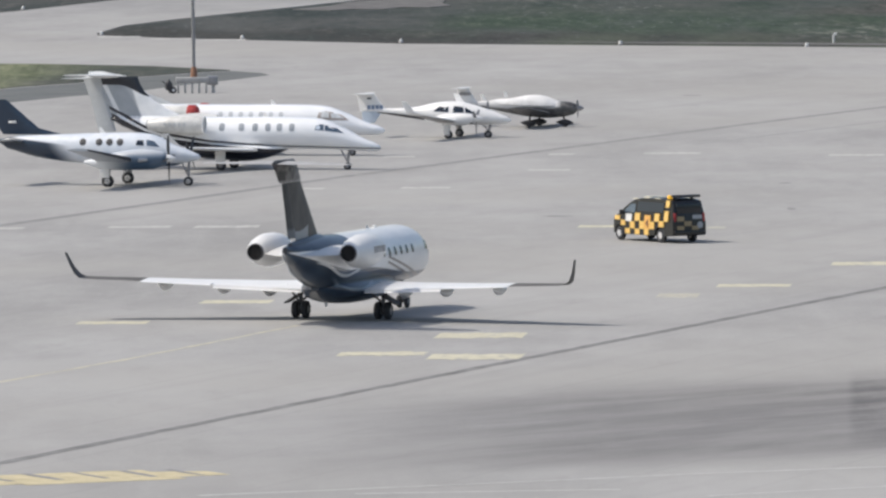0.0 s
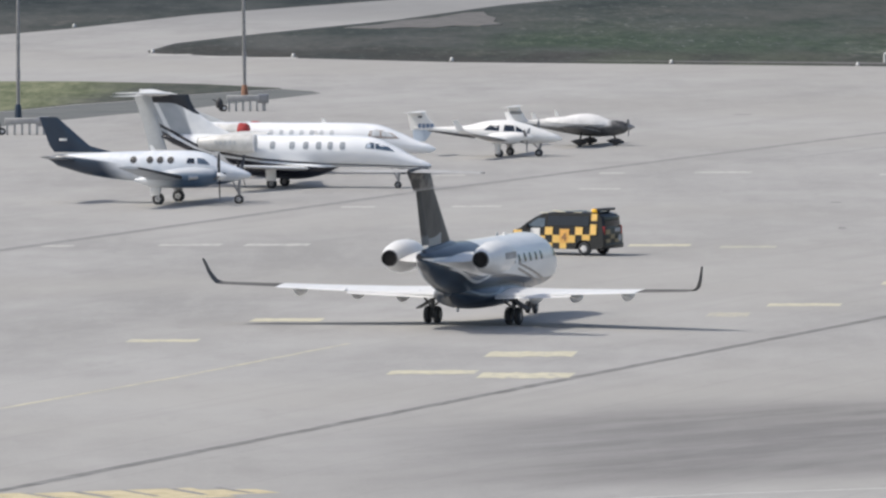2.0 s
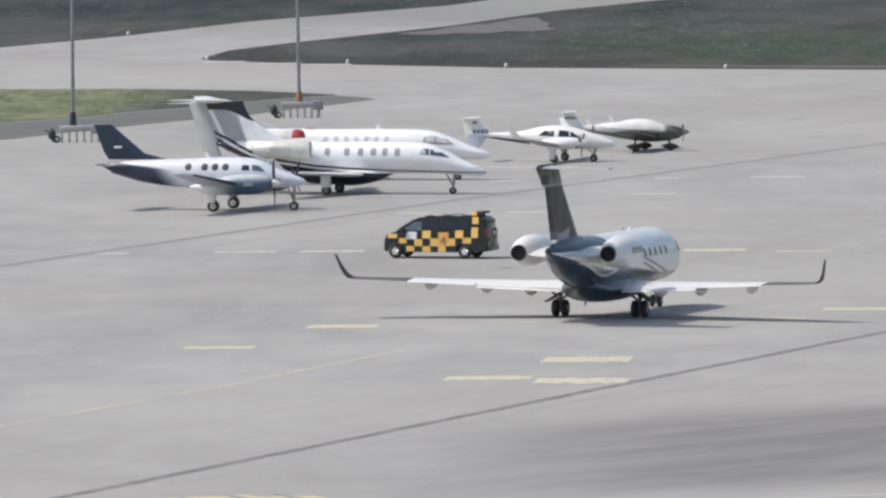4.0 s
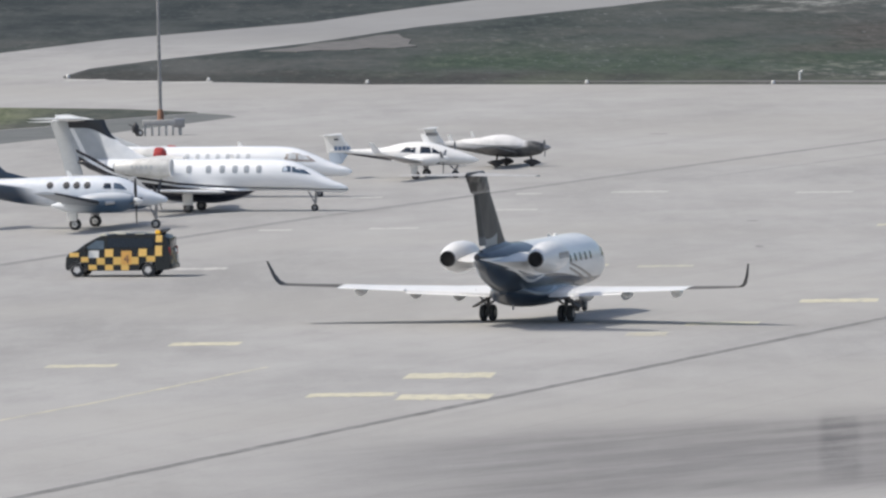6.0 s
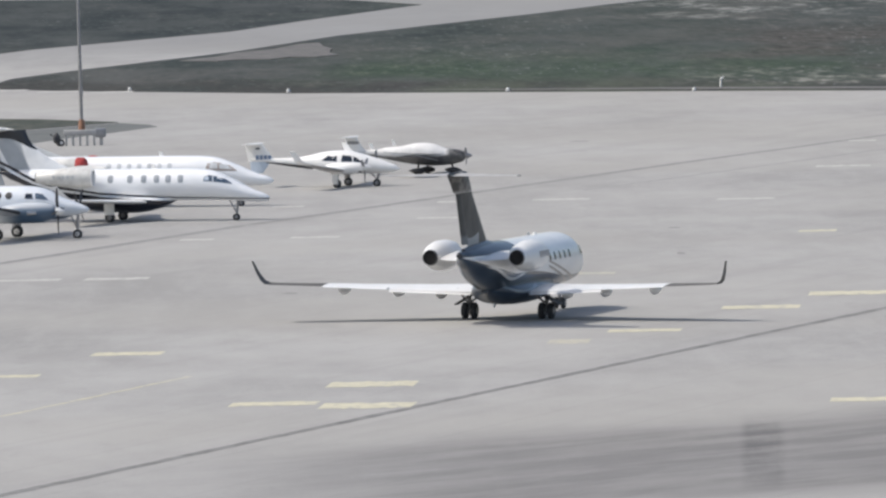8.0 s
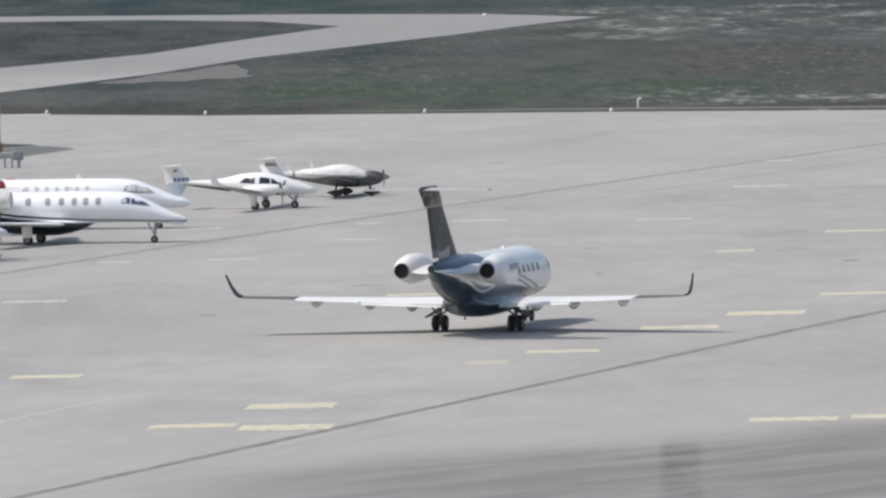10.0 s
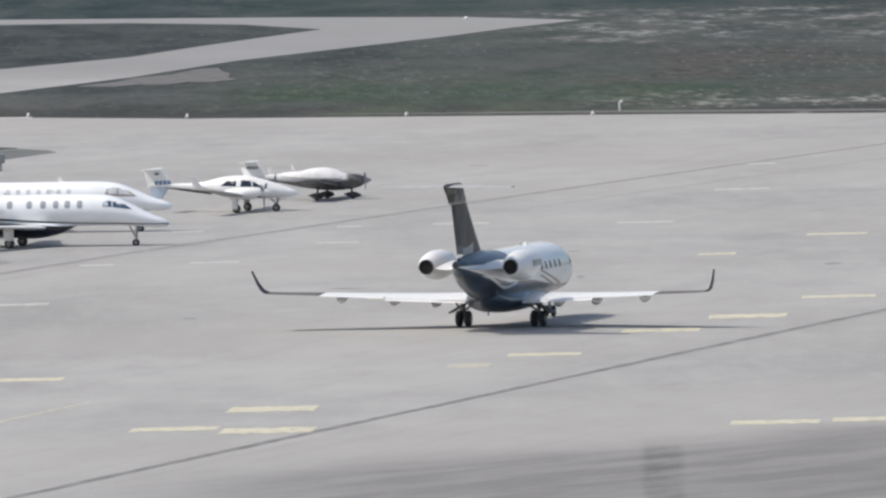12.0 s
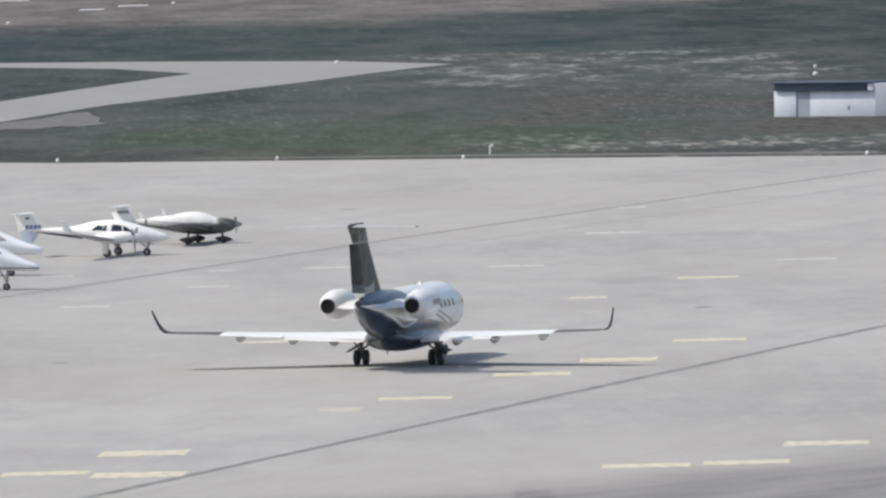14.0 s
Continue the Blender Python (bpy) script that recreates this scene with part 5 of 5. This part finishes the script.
# ---- follow-me van ----
def van():
    v = thing("airport_van", "black van with yellow checker squares driving over the apron", "van")
    prof = [(-1.06, 0.42), (-1.04, 0.9), (-1.0, 1.25), (-0.9, 1.74), (-0.8, 1.9), (-0.45, 1.99), (0.6, 2.02), (1.6, 2.0), (2.2, 1.93), (2.55, 1.8), (3.05, 1.52), (3.42, 1.24), (3.8, 1.1), (3.94, 0.92), (3.98, 0.62), (3.97, 0.36),
            (3.82, 0.3), (3.75, 0.55), (3.55, 0.7), (3.25, 0.7), (3.05, 0.55), (2.98, 0.3), (0.42, 0.3), (0.35, 0.55), (0.15, 0.7), (-0.15, 0.7), (-0.35, 0.55), (-0.42, 0.3), (-0.98, 0.34)]
    bm = bmesh.new()

    def half(x, z):
        w = 0.95 - 0.17 * max(0.0, z - 1.05)
        if x > 3.6:
            w -= 0.3 * (x - 3.6) ** 1.3
        if x < -0.8:
            w -= 0.05
        return w
    rows = []
    for k in (1.0, 0.94, 0.3, -0.3, -0.94, -1.0):
        g = 0.97 if abs(k) == 1.0 else 1.0
        rows.append([(1.4 + (x - 1.4) * (0.985 if abs(k) == 1 else 1.0), k * half(x, z), 1.1 + (z - 1.1) * g + (0.03 if abs(k) < 0.5 and z > 1.9 else 0)) for x, z in prof])
    loft(rows, True, bm)
    body = part("body", bm, M_VAN, v)

    def skin(name, x0, x1, z0, z1, material, s, parent, label="", cut=0.0):
        b = bmesh.new()
        q = [(x0, z0), (x1, z0), (x1 - cut, z1), (x0, z1)]
        out = [b.verts.new((x, s * (half(x, z) + 0.016), z)) for x, z in q]
        inn = [b.verts.new((x, s * (half(x, z) - 0.05), z)) for x, z in q]
        b.faces.new(out)
        b.faces.new(inn[::-1])
        for k in range(4):
            b.faces.new((out[k], inn[k], inn[(k + 1) % 4], out[(k + 1) % 4]))
        return part(name, b, material, parent, label)
    for s in (1, -1):
        # bands of squares: lower, middle and upper row
        for x0, x1, z0, z1, mt in ((2.45, 2.84, 0.34, 0.58, M_VYEL), (1.66, 2.05, 0.32, 0.58, M_VYEL), (0.92, 1.28, 0.32, 0.58, M_VYEL),
                                   (2.84, 3.2, 0.7, 0.94, M_VYEL), (2.06, 2.45, 0.58, 0.9, M_VYEL), (1.28, 1.66, 0.58, 0.94, M_VYEL), (0.78, 1.28, 0.58, 1.22, M_VORANGE), (0.45, 0.78, 0.6, 0.94, M_VYEL), (-0.34, 0.08, 0.72, 0.98, M_VYEL),
                                   (3.3, 3.75, 0.94, 1.14, M_VYEL), (1.66, 2.06, 0.94, 1.3, M_VYEL), (0.06, 0.45, 0.96, 1.32, M_VYEL), (-0.66, -0.34, 0.98, 1.46, M_VYEL), (-0.66, -0.36, 1.62, 1.94, M_VYEL), (2.34, 2.84, 0.9, 1.24, M_LAMP)):
            skin("checker_square", x0, x1, z0, z1, mt, s, body, "white square" if mt is M_LAMP else ("orange square" if mt is M_VORANGE else "yellow square"))
        skin("side_window", -0.25, 1.95, 1.38, 1.82, M_TINT, s, body)
        skin("door_window", 2.1, 3.08, 1.3, 1.7, M_VWIN, s, body, "", 0.6)
        skin("mirror_base", 2.88, 2.98, 1.2, 1.34, M_VAN, s, body)
        part("mirror", block(2.95, s * 1.08, 1.18, 0.12, 0.22, 0.24, 0.03), M_VAN, v)
        for x in (0, 3.4):
            wheel(v, x, s * 0.82, 0.33, 0.22, True)
        part("tail_lamp", block(-0.98, s * 0.78, 0.95, 0.1, 0.12, 0.42, 0.02), M_RED, v)
        part("headlight", block(3.85, s * 0.62, 0.78, 0.2, 0.22, 0.16, 0.03), M_LAMP, v)
    four = bpy.data.curves.new("four", "FONT")
    four.body, four.size, four.extrude, four.align_x = "4", 0.55, 0.006, "CENTER"
    for s in (1, -1):
        d = new("number_tmp", four)
        d.matrix_basis = pose(1.03, s * 0.975, 0.6, 90, 0, 180 if s > 0 else 0)
        me = bpy.data.meshes.new_from_object(d)
        bpy.data.objects.remove(d)
        o = new("number", me)
        o.parent = v
        o.matrix_basis = pose(1.03, s * 0.975, 0.66, 90, 0, 180 if s > 0 else 0)
        me.materials.append(M_ORANGE)
        tagged(o, "dark orange painted numeral")
    for k in range(6):
        for j, y in enumerate((-0.61, -0.2, 0.2, 0.61)):
            if (k + j) % 2:
                # roof squares use the paler, sunlit copy of the yellow
                part("roof_square", block(2.2 - 0.45 * k, y, 1.92 if k == 0 else 1.99, 0.44, 0.4, 0.05 if abs(y) < 0.3 else 0.03), M_VPALE, v, "yellow square paled to look sunlit")
    part("light_bar", block(-0.5, -0.1, 2.06, 0.34, 1.5, 0.12, 0.03), M_UNDER, v)
    for y in (-0.45, 0.45):
        part("bar_foot", block(-0.5, y, 1.96, 0.12, 0.08, 0.12), M_UNDER, v)
    part("beacon", block(-0.42, 0.66, 2.0, 0.22, 0.2, 0.17, 0.04), M_BEACON, v, "glowing amber beacon")
    part("rear_window", block(-0.93, 0, 1.34, 0.12, 1.34, 0.48, 0.02), M_TINT, v)
    for y, z in ((0.5, 1.0), (0.1, 0.78), (0.5, 0.56), (-0.3, 0.56)):
        part("rear_square", block(-1.045, y, z, 0.04, 0.38, 0.22), M_VDULL, v, "yellow square dulled to look shaded")
    part("sticker", spun([(-1.07, 0.16), (-1.06, 0.14)], (0, -0.55, 0.82), "x", 16), M_PANE, v, "round pale emblem")
    part("rear_badge", block(-1.02, -0.42, 1.1, 0.04, 0.5, 0.18), M_PANE, v)
    part("rear_bumper", block(-1.04, 0, 0.36, 0.16, 1.7, 0.24, 0.05), M_VAN, v)
    return v


the_van = van()


# ---- masts, barriers, lights and hut ----
def mast(x, y, base_mat, lean):
    m = thing("apron_mast", "tall thin grey steel floodlight mast", "mast", pose(x, y, 0.03, 0, lean, 0), "apron masts")
    part("foot", spun([(0, 0.25), (0.7, 0.21), (0.95, 0.15)], (0, 0, 0), "z", 14), base_mat, m, "painted mast foot")
    part("lower_shaft", rod((0, 0, 0.7), (0, 0, 6.0), 0.115, None, 12, 0.105), M_STRUT, m)
    part("joint_band", rod((0, 0, 2.5), (0, 0, 3.1), 0.135, None, 12), M_POST, m)
    part("joint_band", rod((0, 0, 4.4), (0, 0, 4.6), 0.13, None, 12), M_POST, m)
    part("upper_shaft", rod((0, 0, 6.0), (0, 0, 21.0), 0.095, None, 12, 0.07), M_POST, m)
    part("lamp_head", block(0, 0, 20.8, 1.6, 0.4, 0.3, 0.05), M_POST, m)
    return m


mast(-26.68, 674.8, M_BLUE, 0.1)
mast(-13.1, 711.3, M_ORANGE, -0.6)


def barrier(x, y, turn):
    b = thing("steel_barrier", "low weathered barrier on short posts beside the mast", "barrier", pose(x, y, 0.03, 0, 0, turn), "mast barriers")
    part("beam", block(0, 0, 0.66, 2.1, 0.7, 0.34, 0.04), M_CONC, b)
    for k in range(5):
        part("post", block(-0.9 + 0.45 * k, -0.15, 0, 0.14, 0.3, 0.68, 0.02), M_CONC, b)
    part("end_cap", block(1.3, 0.05, 0.5, 0.7, 0.75, 0.58, 0.06), M_STRUT, b, "grey box end")
    part("end_leg", block(1.35, 0.0, 0, 0.22, 0.4, 0.52), M_CONC, b)
    return b


def hydrant(x, y):
    h = thing("fire_extinguisher_cart", "dark wheeled fire extinguisher beside a barrier", "fire extinguisher", pose(x, y, 0.03, 0, 0, 20), "extinguisher carts")
    part("bottle", spun([(0, 0.12), (0.04, 0.2), (0.5, 0.2), (0.62, 0.1), (0.7, 0.06)], (0, 0, 0.2), "z", 14), M_UNDER, h)
    wheel(h, 0.25, 0.22, 0.22, 0.08)
    wheel(h, 0.25, -0.22, 0.22, 0.08)
    part("handle", rod((-0.1, 0, 0.6), (-0.45, 0, 0.78), 0.035), M_UNDER, h)
    part("cover", block(0, 0, 0.3, 0.42, 0.4, 0.4, 0.08), M_UNDER, h)
    return h


barrier(-25.4, 648.3, 2)
hydrant(-26.9, 648)
barrier(-12.8, 688.8, 2)
hydrant(-14.3, 688)


def edge_light(x, y, r=0.2):
    e = thing("edge_light", "small white taxiway edge light in the grass", "light", pose(x, y, 0.0), "edge lights")
    part("base", spun([(0, r * 1.2), (0.08, r * 1.2), (0.12, r * 0.5)], (0, 0, 0), "z", 10), M_CONC, e)
    part("lens", spun([(0.1, r * 0.85), (0.2, r * 0.85), (0.3, r * 0.4)], (0, 0, 0), "z", 10), M_LAMP, e)
    return e


for x, y in ((0.7, 795), (-11.2, 806), (16.8, 788), (30.2, 780.5), (58.7, 768), (-22.1, 818.5), (-30.6, 892), (30.2, 1116), (-4.8, 1402), (18.4, 1540)):
    edge_light(x, y, 0.15 if y < 1000 else 0.28)


def marker_post(x, y):
    p = thing("marker_post", "short white bent marker post in the grass", "post", pose(x, y, 0))
    part("stem", rod((0, 0, 0), (0, 0, 0.62), 0.08), M_LAMP, p)
    part("head", rod((0, 0, 0.6), (0.22, 0, 0.72), 0.09), M_LAMP, p)
    return p


marker_post(32.5, 789)


def hut(m):
    h = thing("utility_hut", "low white utility hut with a dark blue flat roof", "hut", m)
    part("wall", block(1.0, 0, 0, 2.0, 3.0, 2.1, 0.02), M_WALL, h)
    part("wall", block(6.15, 0.1, 0, 5.9, 3.0, 2.1, 0.02), M_WALL, h)
    part("corner_pier", block(8.85, -0.1, 2.1, 0.5, 3.3, 0.6, 0.02), M_WALL, h)
    part("recess_wall", block(2.6, 0.05, 0, 1.2, 2.9, 2.1), M_WALL_SHADE, h, "recessed wall, its shade put into grey")
    part("fascia", block(4.35, -0.05, 2.1, 8.45, 3.3, 0.6, 0.03), M_ROOF, h)
    part("roof", block(4.5, 0.0, 2.7, 9.3, 3.8, 0.12, 0.02), M_ROOF, h)
    # shadow side of the hut, darkened by its colour
    part("side_block", block(10.9, -0.6, 0, 3.0, 3.0, 2.7, 0.05), M_WALL_SHADE, h)
    part("notice", block(6.7, -1.43, 0.5, 0.16, 0.04, 0.4), M_POST, h)
    part("mast_lamp", spun([(3.2, 0.05), (3.3, 0.2), (3.5, 0.2), (3.6, 0.05)], (0.15, 6, -0.12), "z", 10), M_LAMP, h)
    part("lamp_pole", rod((0.15, 6, 0), (0.15, 6, 3.8), 0.04), M_STRUT, h)
    part("top_lamp", spun([(3.88, 0.05), (3.95, 0.13), (4.1, 0.13), (4.18, 0.04)], (0.15, 6, -0.12), "z", 10), M_LAMP, h)
    return h


hut(pose(59.95, 874.5, 0, 0, 0, -30))


# ---- movement ----
JET_WAY = [(0.0, -2.02, 427.0), (2.0, 1.23, 436.6), (4.0, 4.23, 445.8), (6.0, 7.05, 454.4), (8.0, 9.71, 462.3), (10.0, 12.12, 469.1), (11.0, 13.19, 472.1), (12.0, 14.12, 474.9), (13.0, 14.88, 477.2), (14.0, 15.45, 479.2)]
# seconds, place of the rear axle, degrees of turn
VAN_WAY = [(0.0, 12.97, 488.5, 122), (0.5, 11.73, 489.9, 129.5), (1.0, 10.3, 491.5, 137), (1.5, 8.73, 493.2, 143.5), (2.0, 6.97, 494.8, 149), (3.0, 2.94, 497.3, 156.5), (5.3, -6.75, 498.6, 167),
           (6.0, -9.66, 499.2, 168), (6.5, -11.72, 499.6, 168), (7.0, -13.76, 500.0, 168), (14.0, -42.4, 506.0, 168)]


def along(way, t):
    """Smooth place on a way at t seconds."""
    ts = [w[0] for w in way]
    i = max(0, min(len(ts) - 2, sum(1 for v in ts if v <= t) - 1))

    def slope(k):
        a, b = max(0, k - 1), min(len(ts) - 1, k + 1)
        return [(way[b][c] - way[a][c]) / (ts[b] - ts[a]) for c in range(1, len(way[0]))]
    h = ts[i + 1] - ts[i]
    u = (t - ts[i]) / h
    m0, m1 = slope(i), slope(i + 1)
    out = []
    for c in range(len(way[0]) - 1):
        p0, p1 = way[i][c + 1], way[i + 1][c + 1]
        out.append((2 * u ** 3 - 3 * u * u + 1) * p0 + (u ** 3 - 2 * u * u + u) * h * m0[c] + (3 * u * u - 2 * u ** 3) * p1 + (u ** 3 - u * u) * h * m1[c])
    return out


def motions():
    steps = [k / 15 for k in range(211)]
    jets = [along(JET_WAY, t) for t in steps]
    vans = [along(VAN_WAY, t) for t in steps]
    walk(jet, [(t, pose(*jets[k], 0.03, 0.22, 0, 73.0 + 1.6 * max(0.0, t - 12.6) / 1.4)) for k, t in enumerate(steps) if k % 5 == 0])
    walk(the_van, [(t, pose(vans[k][0], vans[k][1], 0.03, 0, 0, vans[k][2])) for k, t in enumerate(steps) if k % 5 == 0])
    hinge = Vector((-0.49, 0, 1)).normalized()
    walk(rudder, [(t, pose(-6.2, 0, 3.52) @ Matrix.Rotation(radians(a), 4, hinge)) for t, a in ((0.0, 0), (12.9, 0), (13.1, -1), (13.5, -20), (13.8, -25), (14.0, -25))])
    for ob, x, y, r, owner in ROLLERS:
        way = jets if owner is jet else vans
        gone, rows = 0.0, []
        for k, t in enumerate(steps):
            if k:
                gone += math.dist(way[k][:2], way[k - 1][:2])
            rows.append((t, pose(x, y, r, 0, math.degrees(gone / r), 0)))
        walk(ob, rows)


motions()
